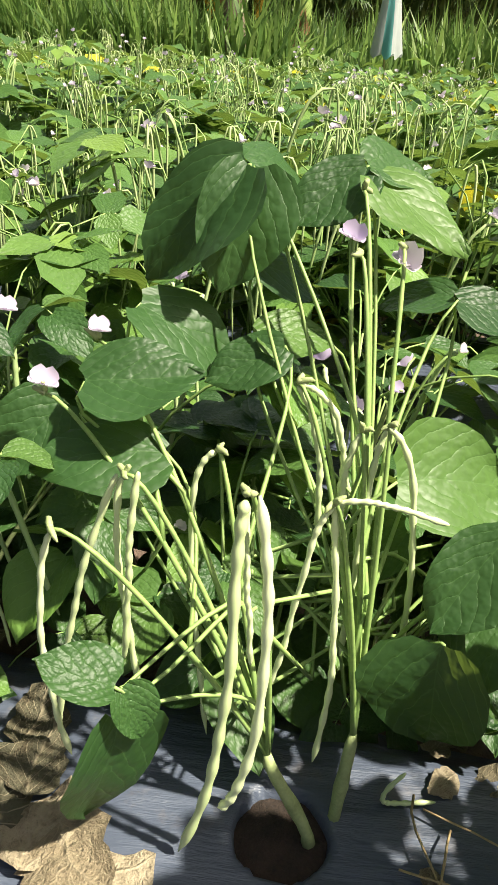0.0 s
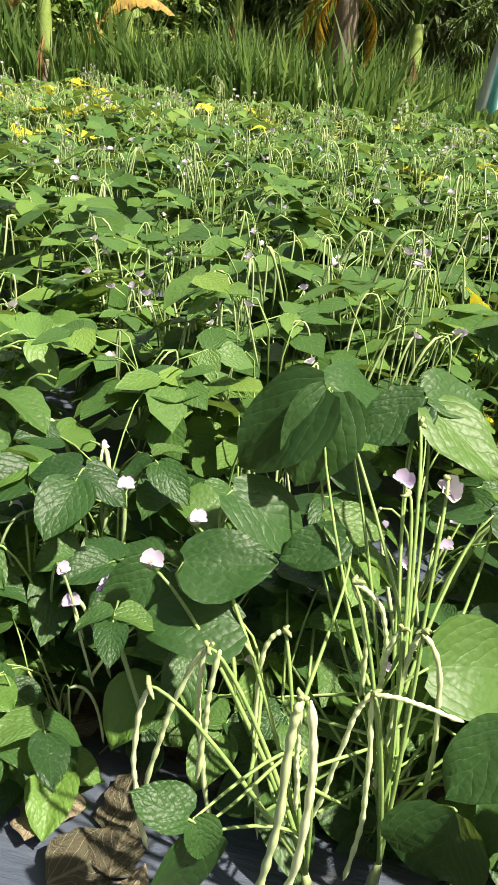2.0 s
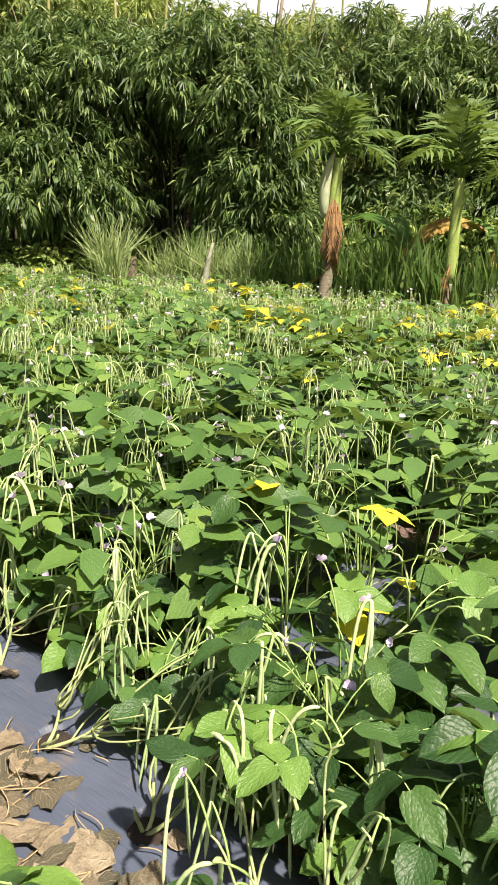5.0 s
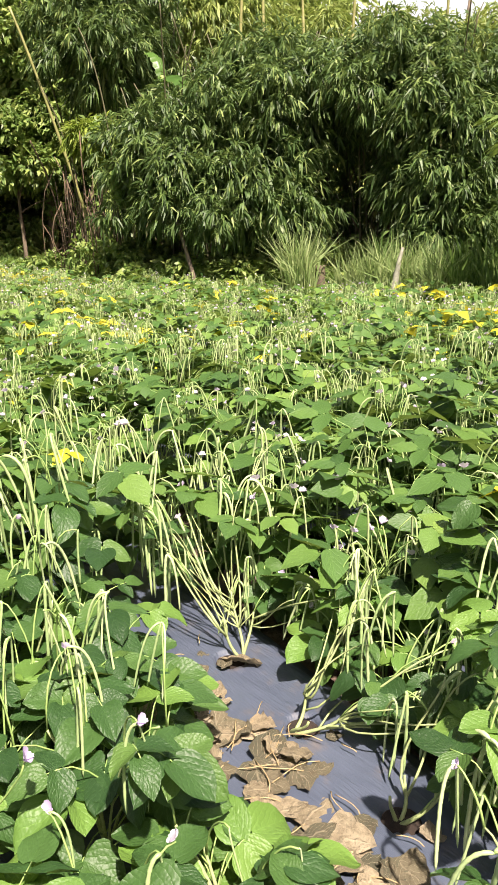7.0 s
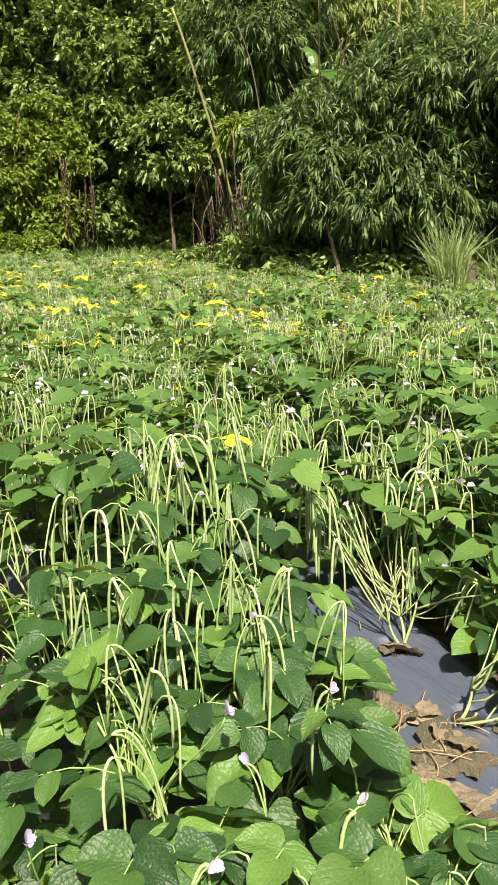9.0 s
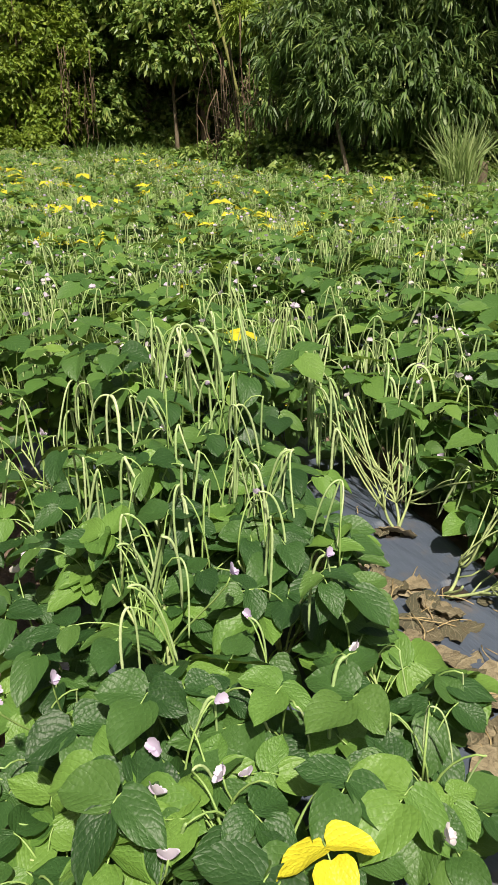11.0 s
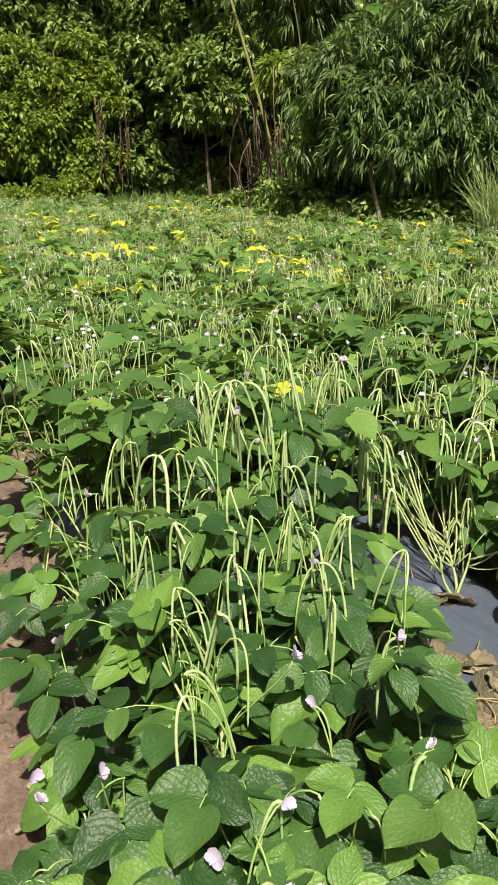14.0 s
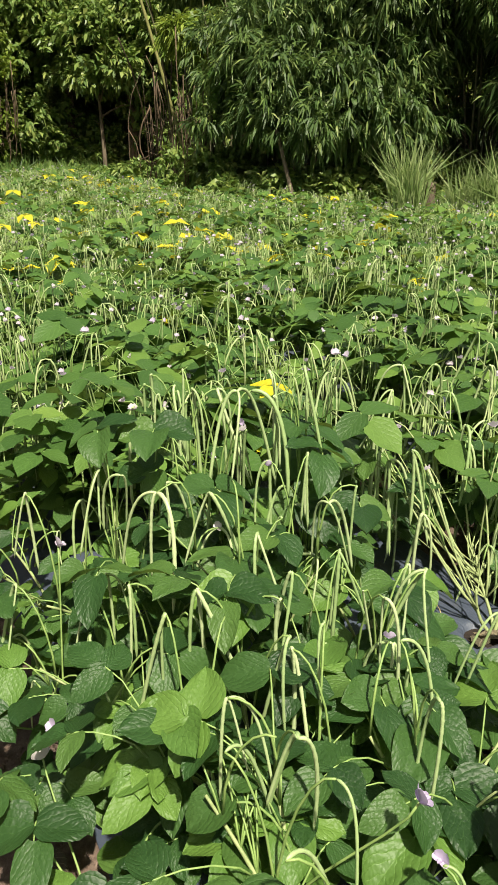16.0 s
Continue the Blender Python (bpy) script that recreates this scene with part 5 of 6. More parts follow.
x, y = polar(64.7, 17.2)
g = Mesh()
tube(g, bezier((0.9, 0.2, 0), (0.3, 0.1, 2.2), (-0.3, 0, 4.4), (-0.75, 0, 5.6), 20), np.linspace(0.036, 0.024, 20) * (1 + 0.12 * (np.arange(20) % 2)), 7)
ob = new("bamboo_culm", g.data("bamboo_culm", M_CULM))
ob.matrix_basis = Matrix.Translation((x, y, rise(x, y))) @ pose(0, 0, 0, 0, 0, 64)
tagged(ob, "leaning bare yellow bamboo culm before dark trees", "bamboo culm", "bare bamboo culms")


def forest_tree(az, d, height, crowns, seed, mat, label, leaf=0.20, reach=0.55):
    x, y = polar(az, d)
    r = np.random.RandomState(seed)
    top = thing("tree", label, "tree", "trees at the wood's edge", Matrix.Translation((x, y, rise(x, y))) @ pose(0, 0, 0, 0, 0, az))
    g = Mesh()
    tube(g, bezier((0, 0, -0.1), (0.1, 0, height * 0.3), (-0.2, 0.1, height * 0.6), (0.1, 0, height * 0.9), 10), np.linspace(0.16, 0.05, 10) * height / 9, 8)
    part("trunk", g.data("trunk", M_TRUNK), top)
    for k in range(5):
        a = r.rand() * 6.28
        z0 = height * (0.35 + 0.1 * k)
        g = Mesh()
        tube(g, np.array([0, 0, z0]) + height / 9 * bezier((0, 0, 0), (math.cos(a) * 0.5, math.sin(a) * 0.5, 0.4), (math.cos(a) * 1.2, math.sin(a) * 1.2, 0.7), (math.cos(a) * 1.9, math.sin(a) * 1.9, 0.8), 6), np.linspace(0.06, 0.015, 6) * height / 9, 5)
        part("limb", g.data("limb", M_TRUNK), top)
    g = Mesh()
    for c, rad, n in crowns:
        billows(g, c, rad, n, r, reach, 34, 6, leaf, leaf * 0.5, 0.28)
    part("crown", g.data("crown", mat, smooth=False), top, kind="stuff")
    return top


DARK_TREE = "dark leafy tree at the wood's edge"
for k, (az, d, z, rz, n) in enumerate(((57.0, 25.5, 6.6, 2.4, 34), (61.5, 25.0, 6.2, 2.6, 36), (65.5, 24.8, 5.6, 2.6, 38), (69.5, 25.4, 6.0, 2.9, 40), (73.5, 25.6, 6.4, 3.0, 40), (77.5, 25.6, 6.6, 3.0, 40), (81.5, 25.4, 6.2, 3.2, 40), (86.0, 25.6, 6.0, 3.4, 40), (91.0, 25.6, 5.6, 3.6, 40))):
    forest_tree(az, d, 9, [((0, 0, z), (1.9, 1.5, rz), int(n * 1.5)), ((0.4 - 0.8 * (k % 2), -0.5, z - rz * 0.75), (1.3, 1.0, 1.2), 16)] + ([((0.2, -0.4, 1.7), (1.5, 0.8, 1.4), 22)] if az > 73 or az < 63 else []), 20 + k, M_WOODS, DARK_TREE if k < 5 else "leafy sunlit tree at the wood's edge")
forest_tree(67.5, 24.0, 4, [((0, 0, 3.4), (1.1, 0.8, 1.2), 20)], 31, M_WOODS, DARK_TREE)
forest_tree(76.0, 23.9, 4.5, [((0, 0, 2.9), (1.1, 0.7, 1.7), 32), ((0.1, -0.2, 1.4), (0.8, 0.6, 0.8), 14)], 25, M_VINE, "small tree overgrown by yellow-green vines", 0.15, 0.34)
forest_tree(79.6, 23.6, 4.0, [((0, 0, 2.4), (1.1, 0.7, 1.9), 34)], 26, M_VINE, "small tree overgrown by yellow-green vines", 0.15, 0.34)
forest_tree(83.4, 23.6, 4.0, [((0, 0, 2.6), (1.0, 0.7, 1.6), 22)], 32, M_VINE, "small tree overgrown by yellow-green vines", 0.15, 0.34)
forest_tree(77.6, 22.6, 1.2, [((0, 0, 0.55), (0.75, 0.5, 0.5), 16)], 27, M_VINE, "low yellow-green bush beside the crop", 0.12, 0.22)
forest_tree(80.8, 22.6, 1.0, [((0, 0, 0.4), (0.8, 0.5, 0.4), 14)], 28, M_VINE, "low yellow-green bush beside the crop", 0.12, 0.22)
forest_tree(69.5, 25.2, 3, [((0, 0, 0.8), (1.8, 0.8, 0.7), 22)], 61, M_WOODS, "dark bush in the shade at the wood's edge", 0.16, 0.3)
forest_tree(64.0, 18.6, 2, [((0, 0, 0.35), (1.4, 0.5, 0.35), 18)], 64, M_WOODS, "low dark bush at the bamboo's foot", 0.15, 0.25)
for k, (az, d, w, z) in enumerate(((42.5, 15.4, 1.3, 0.5), (47.5, 14.9, 1.3, 0.55), (51.5, 14.6, 1.2, 0.5), (59.5, 15.6, 1.2, 0.6), (35.5, 14.6, 1.2, 0.8), (26.0, 14.6, 1.6, 0.8), (18.0, 14.6, 1.6, 0.8))):
    forest_tree(az, d, 2, [((0, 0, z), (w, 0.5, z), 22)], 130 + k, M_WOODS, "low dark bush at the bamboo's foot", 0.15, 0.25)
forest_tree(55.5, 14.6, 2, [((0, 0, 0.4), (1.6, 0.5, 0.4), 20)], 65, M_WOODS, "low dark bush at the bamboo's foot", 0.15, 0.22)

for k, az in enumerate((60, 64.5, 68.5, 72.5, 76.5, 80.5, 85, 90)):
    forest_tree(az, 27.2, 3, [((0, 0, 1.9), (2.0, 0.9, 1.9), 30)], 110 + k, M_WOODS, "dark undergrowth in the shade of the wood", 0.24, 0.55)
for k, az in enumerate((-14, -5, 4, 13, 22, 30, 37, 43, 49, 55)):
    forest_tree(az, 23.5 + (k % 3), 8, [((0, 0, (4.2 if az > 24 else 2.9) + 0.25 * (k % 3) + (1.8 if az > 46 else 0)), (2.3, 1.5, 1.9), 30)], 40 + k, M_SUN_TINTED if k > 4 or k % 3 else M_WOODS, "leafy sunlit tree behind the bamboo", 0.24, 0.65)

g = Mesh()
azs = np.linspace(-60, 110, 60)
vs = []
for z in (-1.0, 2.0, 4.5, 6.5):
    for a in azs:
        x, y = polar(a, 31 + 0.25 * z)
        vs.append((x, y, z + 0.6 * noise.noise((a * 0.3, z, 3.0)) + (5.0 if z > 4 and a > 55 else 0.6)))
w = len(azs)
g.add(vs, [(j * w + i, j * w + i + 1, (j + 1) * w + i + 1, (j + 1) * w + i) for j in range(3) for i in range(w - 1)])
# Near-black colour stands in for the shade deep between the trees.
M_BACK = grained("shade_dark_foliage", (0.006, 0.012, 0.004), (0.03, 0.055, 0.014), 1.6, 0.9, 1.0, 0.3)
tagged(new("backdrop", g.data("backdrop", M_BACK)), "wooded backdrop sheet painted near-black as deep shade behind the trees", "backdrop", kind="structure")


def hanging_vines(az, d, half, z0, z1, n, seed):
    """A curtain of dry strands."""
    x, y = polar(az, d)
    r = np.random.RandomState(seed)
    g = Mesh()
    for k in range(n):
        px, py, top = r.uniform(-half, half), r.uniform(-0.3, 0.3), r.uniform(0.6, 1.0) * z1
        end = r.uniform(0.0, 0.5) * top + z0
        q = 0.18 * r.randn(3)
        tube(g, bezier((px, py, top), (px + q[0], py, top * 0.7), (px + q[1], py, top * 0.4), (px + q[2], py, end), 7), r.uniform(0.006, 0.016), 3)
    ob = new("hanging_vines", g.data("hanging_vines", M_DRY_VINE))
    ob.matrix_basis = Matrix.Translation((x, y, rise(x, y))) @ pose(0, 0, 0, 0, 0, az)
    return tagged(ob, "dry brown vines hanging down a tree at the wood's edge", "vines", kind="stuff")


hanging_vines(74.0, 23.3, 0.5, 0.3, 3.2, 24, 3)
hanging_vines(78.6, 23.6, 0.5, 0.6, 4.4, 60, 4)
hanging_vines(63.2, 17.4, 0.55, 0.0, 2.6, 34, 5)


def leaning_stem(az, d, line, r0, r1, mat, name, label, category):
    x, y = polar(az, d)
    g = Mesh()
    tube(g, bezier(*line, 12), np.linspace(r0, r1, 12) * (1 + 0.08 * (np.arange(12) % 2)), 8)
    ob = new(name, g.data(name, mat))
    ob.matrix_basis = Matrix.Translation((x, y, rise(x, y))) @ pose(0, 0, 0, 0, 0, az)
    return tagged(ob, label, category)


leaning_stem(55.7, 13.7, ((0.05, 0, -0.05), (0.0, 0, 0.5), (-0.15, 0.2, 0.9), (-0.32, 0.5, 1.6)), 0.04, 0.03, M_TRUNK, "bamboo_stump", "bare brown stem leaning before the bamboo", "stem")
leaning_stem(46.8, 12.7, ((0, 0, -0.05), (0, 0, 0.3), (0.01, 0, 0.6), (0.01, 0, 0.86)), 0.085, 0.075, M_TRUNK, "tree_stump", "short brown stump beside the pale grass tuft", "stump")
leaning_stem(41.4, 11.9, ((-0.05, 0, -0.05), (-0.04, 0, 0.4), (0.0, 0, 0.8), (0.10, 0, 1.15)), 0.085, 0.02, M_SHEATH, "dry_sheath", "pale grey dry leaf sheath standing in the grass", "dry leaf")


g = Mesh()
vs, azs = [], np.linspace(-12, 62, 24)
for el in (4, 12, 20, 34):
    for q in azs:
        x, y = polar(q, 190)
        vs.append((x, y, 190 * math.tan(radians(el))))
g.add(vs, [(j * 24 + i, j * 24 + i + 1, (j + 1) * 24 + i + 1, (j + 1) * 24 + i) for j in range(3) for i in range(23)])
hazy = bpy.data.materials.new("hazy_sky")
hazy.use_nodes = True
hn = hazy.node_tree.nodes
glow_node = hn.new("ShaderNodeEmission")
glow_node.inputs[0].default_value, glow_node.inputs[1].default_value = (0.93, 0.97, 1.0, 1), 0.48
hazy.node_tree.links.new(glow_node.outputs[0], hn["Material Output"].inputs[0])
tagged(new("backdrop", g.data("sky_haze", hazy)), "bright hazy white sky low over the trees", "backdrop", kind="structure")


# ---- grasses ----
def grass_mesh(c, height, lean, width, r, arch=0.9):
    """Long blades from the feet c, arching over."""
    n = len(c)
    d = r.randn(n, 3) * lean + np.array([0, 0, 1.0])
    d /= np.linalg.norm(d, axis=1)[:, None]
    L = height[:, None] if np.ndim(height) else np.full((n, 1), height)
    side = np.cross(d, r.randn(n, 3))
    side /= np.linalg.norm(side, axis=1)[:, None]
    W = width * (0.6 + 0.8 * r.rand(n))[:, None]
    out = np.stack([d[:, 0], d[:, 1], 0 * d[:, 0]], 1)
    m = c + d * L * 0.6
    tip = c + d * L * 1.0 + out * L * arch - np.array([0, 0, 1.0]) * L * 0.25 * np.linalg.norm(out, axis=1)[:, None] * 2
    v = np.stack([c - side * W * 0.6, c + side * W * 0.6, m + side * W, tip, m - side * W], 1).reshape(-1, 3)
    g = Mesh()
    g.add(v, [f for i in range(n) for f in ((5 * i, 5 * i + 1, 5 * i + 2, 5 * i + 4), (5 * i + 2, 5 * i + 3, 5 * i + 4))])
    return g


def scatter(n, x0, x1, depth, r, start=0.05):
    gx = r.uniform(x0, x1, n)
    gy = np.array([field_edge(x) for x in gx]) + start + depth * r.rand(n) ** 1.4
    return np.stack([gx, gy, np.array([rise(x, y) for x, y in zip(gx, gy)])], 1)


r = np.random.RandomState(77)
c = scatter(9000, -9.0, 9.0, 3.2, r)
clump = np.array([0.72 + 0.55 * noise.noise((p[0] * 0.9, p[1] * 0.9, 0)) for p in c])
tagged(new("tall_grass", grass_mesh(c, 1.6 * clump * (0.6 + 0.6 * r.rand(len(c))), 0.13, 0.021, r, 0.45).data("tall_grass", M_GRASS, smooth=False)), "tall green grass along the edge of the field", "grass", kind="stuff")
c = scatter(9000, -27.0, -8.0, 2.6, r, 0.3)
tagged(new("undergrowth_grass", grass_mesh(c, 0.7 * (0.5 + 0.8 * r.rand(len(c))), 0.35, 0.016, r).data("undergrowth_grass", M_GRASS, smooth=False)), "low grass and weeds in the shade under the bamboo", "grass", kind="stuff")
g = Mesh()
c = scatter(2600, -27.0, 9.0, 2.8, r, 0.5)
sprays(g, c + np.array([0, 0, 0.25]) * r.rand(len(c), 1) * 2, np.tile([0, -0.4, 0.8], (len(c), 1)), r, 6, 0.14, 0.07, 0.1)
tagged(new("undergrowth", g.data("undergrowth", M_WOODS, smooth=False)), "leafy weeds under the trees", "weeds", kind="stuff")


def grass_tuft(x, y, n, h, seed, mat, label):
    r = np.random.RandomState(seed)
    c = np.stack([r.randn(n) * 0.10, r.randn(n) * 0.08, np.zeros(n)], 1)
    ob = new("grass_tuft", grass_mesh(c, h * (0.6 + 0.5 * r.rand(n)), 0.13, 0.0115, r, 0.8).data("grass_tuft", mat, smooth=False))
    ob.matrix_basis = Matrix.Translation((x, y, rise(x, y)))
    return tagged(ob, label, "grass tuft", "grass tufts at the field edge")


grass_tuft(-9.39, 7.90, 240, 1.6, 3, M_REED, "tall pale grass tuft fanning out at the field edge")
for k, (az, d) in enumerate(((44.6, 12.6), (43.0, 12.4), (41.4, 12.3), (40.0, 12.2), (38.6, 12.0), (37.2, 12.0), (31.0, 11.4), (28.0, 11.2), (18.0, 10.6), (14.5, 10.2), (11.0, 10.0), (8.0, 10.2), (2.0, 10.3))):
    grass_tuft(*polar(az, d), 150, 1.25 + 0.1 * (k % 3), 30 + k, M_REED if k < 5 else M_GRASS, "tuft of long grass at the field edge")


# ---- palms and bananas ----
def frond(length, droop, n, width, seed, fan=0.55, hang=0.35, thin=0.014):
    """A feather leaf along +y: its rib and its two combs of leaflets."""
    r = np.random.RandomState(seed)
    rib = bezier((0, 0, 0), (0, length * 0.35, length * 0.30), (0, length * 0.75, length * (0.32 - droop * 0.4)), (0, length, length * (0.15 - droop)), n + 2)
    g = Mesh()
    tube(g, rib, np.linspace(0.016, 0.003, n + 2), 4)
    tan = np.gradient(rib, axis=0)
    tan /= np.linalg.norm(tan, axis=1)[:, None]
    for sgn in (-1, 1):
        c = rib[2:]
        t = np.linspace(0, 1, len(c))
        d = tan[2:] * fan + np.array([sgn, 0, 0]) + r.randn(len(c), 3) * 0.16 + np.array([0, 0, -1.0]) * hang * (0.6 + 0.6 * r.rand(len(c)))[:, None]
        L = width * np.sin(np.pi * (0.15 + 0.8 * t)) ** 0.7
        v, f = [], []
        for i in range(len(c)):
            q = d[i] / np.linalg.norm(d[i])
            s = np.cross(q, [0, 0, 1.0])
            s /= np.linalg.norm(s) + 1e-9
            w = thin
            m = c[i] + q * L[i] * 0.5
            e = c[i] + q * L[i] - np.array([0, 0, 1.0]) * L[i] * hang * 0.8
            v += [c[i] - s * w * 0.5, c[i] + s * w * 0.5, m + s * w, e, m - s * w]
            f += [(5 * i, 5 * i + 1, 5 * i + 2, 5 * i + 4), (5 * i + 2, 5 * i + 3, 5 * i + 4)]
        g.add(v, f)
    return g


def palm(az, d, trunk_h, shaft_h, fronds, length, width, seed, label, lean=0.0, rad=0.06, dead=2):
    x, y = polar(az, d)
    r = np.random.RandomState(seed)
    top = thing("palm", label, "palm", "palms behind the field", Matrix.Translation((x, y, rise(x, y))) @ pose(0, 0, 0, 0, 0, az))
    g = Mesh()
    line = bezier((0, 0, -0.05), (lean * 0.2, 0, trunk_h * 0.3), (lean * 0.7, 0, trunk_h * 0.7), (lean, 0, trunk_h), 22)
    tube(g, line, np.linspace(rad * 1.25, rad * 0.95, 22) * (1 + 0.07 * (np.arange(22) % 2)), 10)
    part("trunk", g.data("trunk", M_PALM_TRUNK), top)
    h = trunk_h + shaft_h
    if shaft_h:
        g = Mesh()
        tube(g, bezier(line[-1], line[-1] + (0, 0, shaft_h * 0.3), (lean * 1.1, 0, h - shaft_h * 0.3), (lean * 1.15, 0, h), 10), rad * np.array([1.0, 1.25, 1.3, 1.25, 1.2, 1.1, 1.05, 1, 0.95, 0.85]), 10)
        part("crownshaft", g.data("crownshaft", M_SHAFT), top)
    shapes = [frond(length * 1.4, dr, 15, width * 1.25, seed * 7 + i, 0.75, 0.30, 0.027).data("frond", M_PALM, smooth=False) for i, dr in enumerate((0.0, 0.12, 0.28, 0.5))]
    for k in range(fronds):
        tilt = 84 - 72 * k / fronds + r.uniform(-8, 8)
        part("frond", shapes[min(3, int(4 * k / fronds))], top, "", Matrix.Translation((lean * 1.15, 0, h - 0.05)) @ pose(0, 0, 0, 0, 0, 137.5 * k + r.uniform(-15, 15)) @ pose(0, 0, 0, tilt, 0, 0))
    hang = frond(length * 1.9, 0.1, 34, width * 0.9, seed + 99, 3.2, 0.1, 0.02).data("dead_frond", M_DEAD, smooth=False)
    for k in range(dead):
        part("dead_frond", hang, top, "withered brown hanging frond", Matrix.Translation((lean, -0.06, trunk_h + (0.75 if dead > 2 else 0.3))) @ pose(0, 0, 0, 0, 0, 150 + 50 * k) @ pose(0, 0, 0, -104, 0, 0))
    if dead > 2:
        g = Mesh()
        tube(g, bezier((lean - 0.12, -0.08, trunk_h + 0.45), (lean - 0.17, -0.1, trunk_h + 0.7), (lean - 0.14, -0.1, trunk_h + 1.1), (lean - 0.02, -0.08, trunk_h + 1.35), 10), 0.075 * np.array([0.3, 0.75, 0.95, 1.0, 1.0, 0.95, 0.85, 0.65, 0.4, 0.1]), 8)
        part("spathe", g.data("spathe", M_SPATHE), top, "pale green-white leaf sheath")
    return top


palm(33.0, 11.3, 1.1, 1.25, 11, 0.62, 0.36, 1, "young areca palm with a green crownshaft and hanging dead frond", 0.12, 0.085, 3)
palm(24.2, 11.0, 0.75, 1.35, 11, 0.70, 0.38, 2, "young areca palm with a ringed trunk and green crownshaft", 0.05, 0.07, 1)
palm(19.4, 12.6, 0.8, 1.2, 12, 0.9, 0.4, 3, "young areca palm among banana plants", 0.1, 0.07, 1)
palm(12.5, 15.0, 1.2, 1.0, 12, 1.4, 0.5, 4, "young palm in front of the bamboo", 0.1, 0.08, 1)
palm(0.4, 11.6, 0.9, 0.6, 12, 1.3, 0.45, 5, "young palm with drooping fronds", 0.0, 0.09, 2)


M_PALM_GOLD = plain_leaf_material("yellowing_palm_leaf", [(0.0, (0.20, 0.25, 0.05)), (0.6, (0.34, 0.33, 0.06)), (1.0, (0.55, 0.42, 0.08))], (0.6, 0.55, 0.08))


def coconut(az, d):
    x, y = polar(az, d)
    top = thing("coconut_palm", "coconut palm with yellowing fronds and a rough brown trunk", "palm", "palms behind the field", Matrix.Translation((x, y, rise(x, y))) @ pose(0, 0, 0, 0, 0, az))
    g = Mesh()
    tube(g, bezier((0, 0, -0.05), (0, 0, 0.5), (-0.05, 0, 1.0), (-0.05, 0, 1.75), 18), np.linspace(0.20, 0.13, 18) * (1 + 0.10 * (np.arange(18) % 2)), 10)
    part("trunk", g.data("trunk", M_TRUNK), top)
    green = frond(2.9, 0.55, 80, 0.8, 11, 0.5, 0.9, 0.010).data("frond", M_PALM, smooth=False)
    gold = frond(2.6, 0.5, 56, 0.62, 12, 0.30, 1.2, 0.009).data("yellow_frond", M_PALM_GOLD, smooth=False)
    small = frond(0.75, 0.4, 26, 0.26, 13, 1.8, 0.6).data("hanging_frond", M_PALM_YELLOW, smooth=False)
    for k, (turn, tilt) in enumerate(((20, 62), (-30, 60), (-80, 40), (-60, 66))):
        part("frond", green, top, "", Matrix.Translation((-0.05, 0, 1.7)) @ pose(0, 0, 0, 0, 0, turn) @ pose(0, 0, 0, tilt, 0, 0))
    for turn, tilt in ((97, 58),):
        part("yellow_frond", gold, top, "yellowing frond", Matrix.Translation((-0.05, -0.05, 1.72)) @ pose(0, 0, 0, 0, 0, turn) @ pose(0, 0, 0, tilt, 0, 0))
    for turn, tilt in ((75, -30), (110, -55), (-75, -50)):
        part("hanging_frond", small, top, "withered orange hanging frond", Matrix.Translation((-0.05, 0, 1.75)) @ pose(0, 0, 0, 0, 0, turn) @ pose(0, 0, 0, tilt, 0, 0))
    return top


coconut(4.6, 10.4)


def banana_blade(length, width, seed, tatter=0.0):
    """A banana leaf along +y that arches over, its halves hanging from the rib."""
    r = np.random.RandomState(seed)
    n = 22
    rib = bezier((0, 0, 0), (0, length * 0.35, length * 0.28), (0, length * 0.75, length * 0.22), (0, length, -length * 0.18), n)
    g = Mesh()
    vs, fs = [], []
    for i, p in enumerate(rib):
        t = i / (n - 1)
        w = width * 0.5 * np.sin(np.pi * min(1, 0.06 + 0.93 * t) ** 0.8) ** 0.55
        for k in range(5):
            s = k / 2 - 1
            jag = 1 - tatter * (0.55 * (i % 2) + 0.3 * r.rand()) * abs(s)
            vs.append((s * w * jag, p[1], p[2] - abs(s) * w * (0.45 + 0.8 * tatter) + 0.02 * np.sin(i * 1.9) * abs(s)))
    for i in range(n - 1):
        for k in range(4):
            a = i * 5 + k
            fs.append((a, a + 1, a + 6, a + 5))
    g.add(vs, fs)
    tube(g, rib - np.array([0, 0, 0.008]), np.linspace(0.02, 0.004, n), 5)
    return g


def banana(az, d, h, leaves, seed, label):
    """leaves: turn, tilt, length, whether withered."""
    x, y = polar(az, d)
    top = thing("banana_plant", label, "banana plant", "banana plants behind the field", Matrix.Translation((x, y, rise(x, y))) @ pose(0, 0, 0, 0, 0, az))
    g = Mesh()
    tube(g, bezier((0, 0, -0.05), (0, 0, h * 0.4), (0.02, 0, h * 0.7), (0.03, 0, h), 12), np.linspace(0.09, 0.05, 12), 10)
    part("trunk", g.data("trunk", M_SHAFT), top)
    for k, (turn, tilt, length, dry) in enumerate(leaves):
        g = banana_blade(length, length * 0.34, seed + k, 0.75 if dry else 0.10)
        part("dry_leaf" if dry else "leaf", g.data("leaf", M_BANANA_DRY if dry else M_BANANA), top, "withered yellow-brown drooping leaf" if dry else "", Matrix.Translation((0.03, 0, h - 0.05)) @ pose(0, 0, 0, 0, 0, turn) @ pose(0, 0, 0, tilt, 0, 0))
    return top


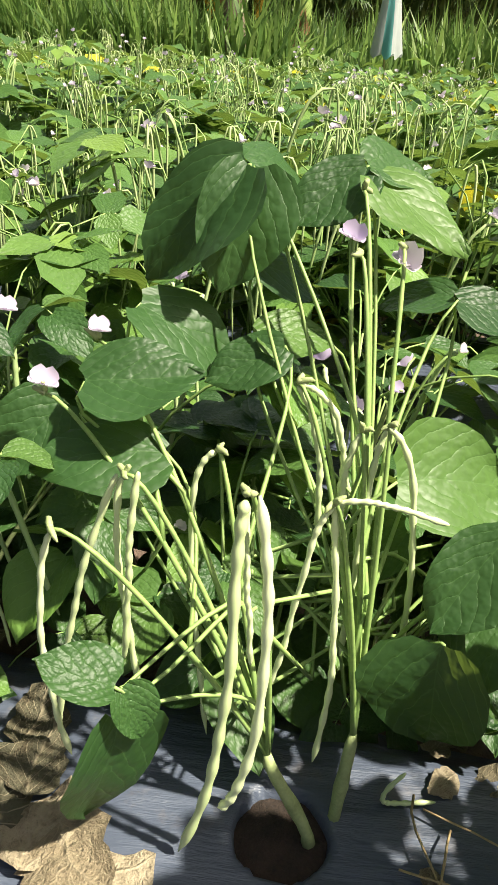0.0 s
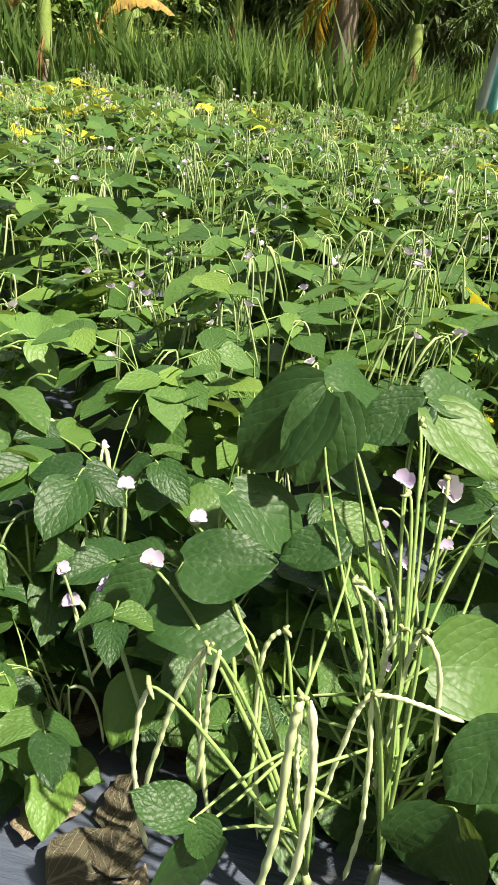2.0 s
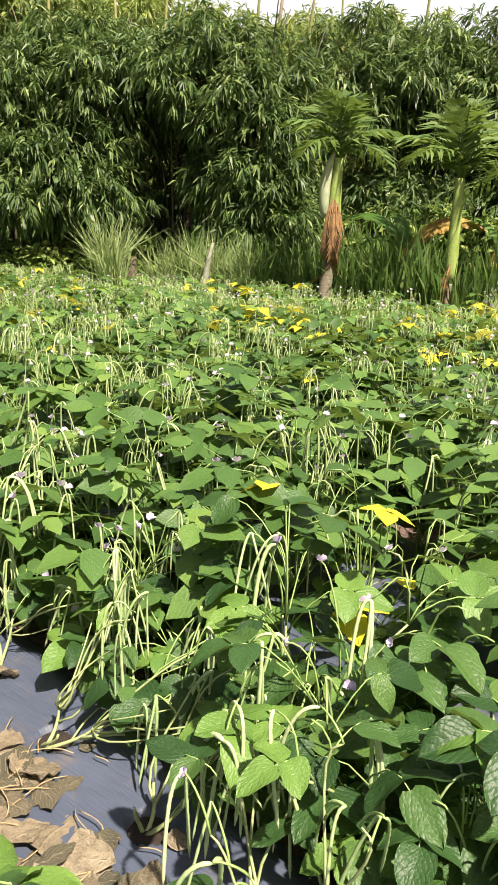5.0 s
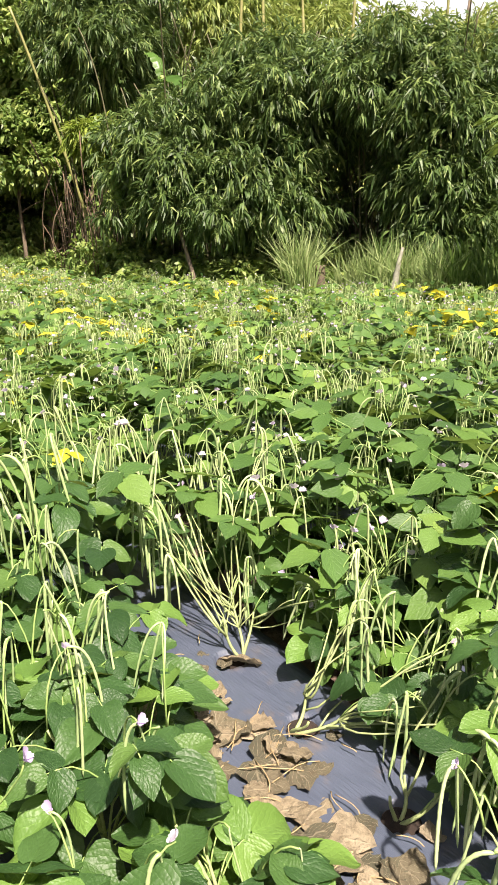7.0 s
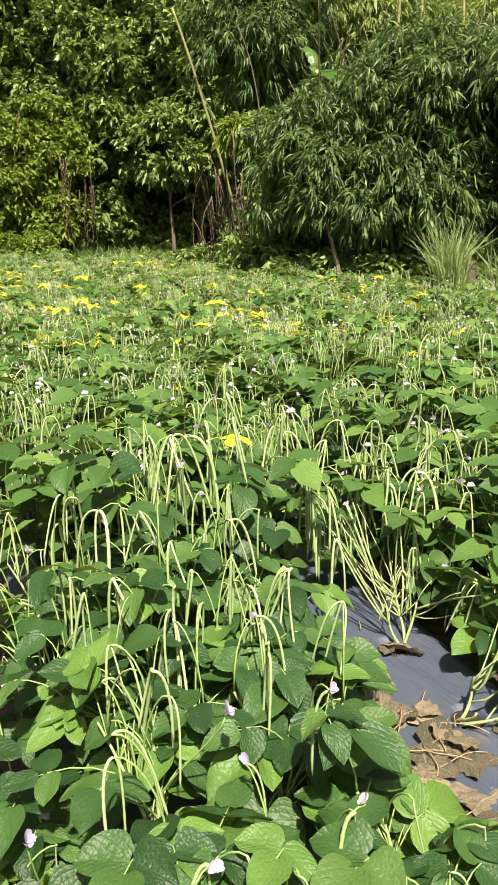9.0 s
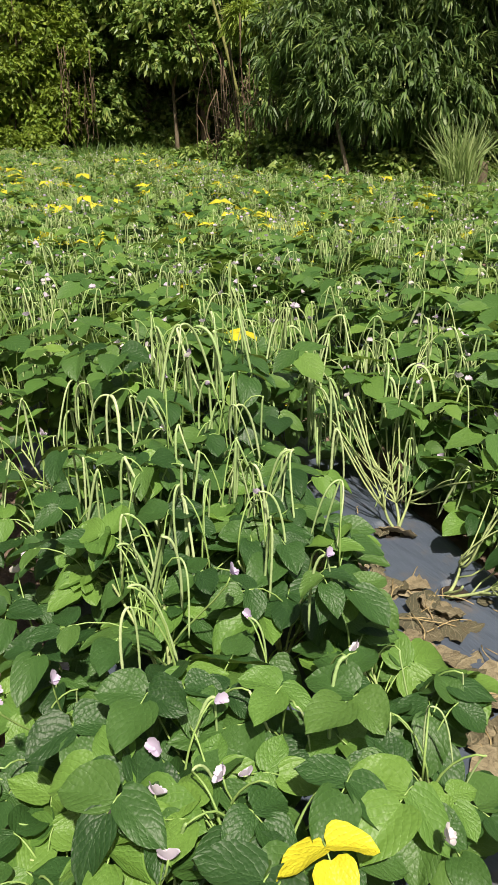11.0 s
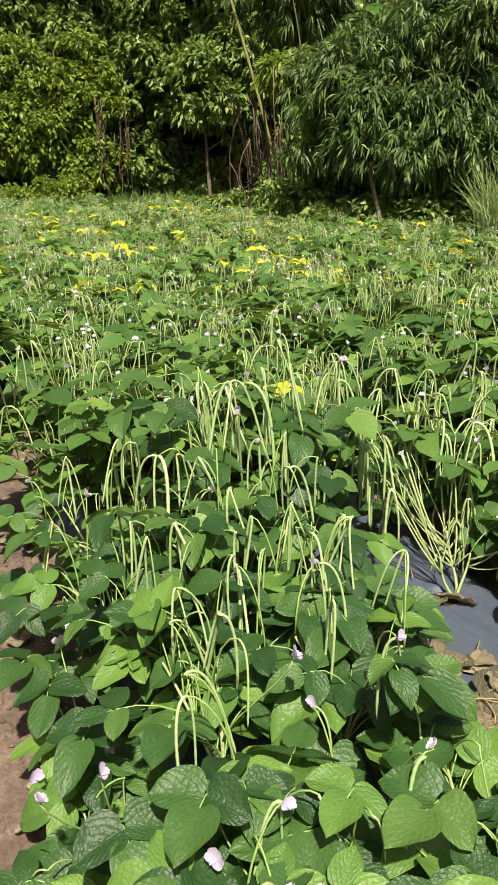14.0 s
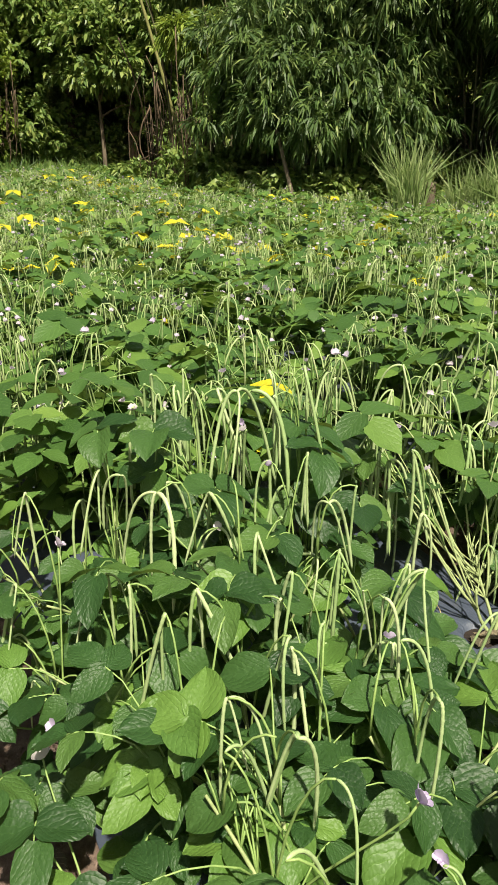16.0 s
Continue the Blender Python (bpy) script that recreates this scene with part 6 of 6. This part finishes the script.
banana(27.2, 11.7, 1.25, [(80, 26, 1.1, False), (-85, 24, 1.1, True), (100, 0, 0.8, False), (160, -50, 0.9, True), (30, 50, 0.7, False), (-140, -10, 0.5, False)], 3, "banana plant with arching green and withered leaves")
banana(21.0, 11.6, 1.3, [(-78, 36, 1.2, False), (-100, 16, 1.0, True), (70, 40, 0.6, False), (-40, 55, 0.7, False), (170, -60, 0.85, True)], 13, "banana plant with arching green and withered leaves")
banana(19.0, 11.9, 0.9, [(-90, 10, 0.5, False), (140, 0, 0.4, False), (40, 30, 0.5, False)], 23, "small banana plant in the tall grass")
banana(57.6, 15.5, 4.15, [(-140, -30, 1.35, False), (30, 50, 0.8, False)], 33, "banana plant half hidden among bamboo")
banana(60.6, 15.6, 2.7, [(165, -45, 0.95, False), (20, 40, 0.6, False)], 43, "small banana plant half hidden among bamboo")

# the bag on its stake
x, y = polar(-5.1, 9.5)
bag = thing("bag_on_stake", "white and teal striped plastic bag hung over a stake", "bag", m=Matrix.Translation((x, y, rise(x, y))))
g = Mesh()
tube(g, bezier((0, 0, -0.05), (0, 0, 0.5), (0.01, 0, 1.0), (0.01, 0, 1.75), 8), 0.015, 6)
part("stake", g.data("stake", M_CULM), bag)


def bag_material(name, colour):
    m, n, l, b = material(name, 0.5)
    f = noise_tex(n, l, 9.0, 4.0, stretch=(1, 1, 0.3))
    col = mixed(n, l, math_node(n, l, "MULTIPLY", f, 0.4), colour, tuple(c * 0.7 for c in colour))
    l.new(col, b.inputs["Base Color"])
    bump(n, l, b, f, 0.5, 0.02)
    translucent(n, l, b, col, 0.3)
    return m


for k, (a0, a1, colour) in enumerate(((0.0, 4.35, (0.46, 0.50, 0.49)), (4.35, 5.0, (0.13, 0.40, 0.39)), (5.0, 6.2832, (0.46, 0.50, 0.49)))):
    g = Mesh()
    vs, w = [], 10
    for j in range(12):
        t = j / 11
        for i in range(w + 1):
            a = a0 + (a1 - a0) * i / w
            rr = (0.03 + 0.13 * t ** 0.8) * (1 + 0.16 * math.sin(5 * a + 2 * t) * t)
            vs.append((rr * math.cos(a), rr * math.sin(a), 1.62 - 0.90 * t * (1 + 0.035 * math.sin(7 * a) * t)))
    g.add(vs, [(j * (w + 1) + i, j * (w + 1) + i + 1, (j + 1) * (w + 1) + i + 1, (j + 1) * (w + 1) + i) for j in range(11) for i in range(w)])
    part("bag_panel", g.data("bag_panel", bag_material("bag_plastic", colour)), bag, "teal stripe of the bag" if k == 1 else "")
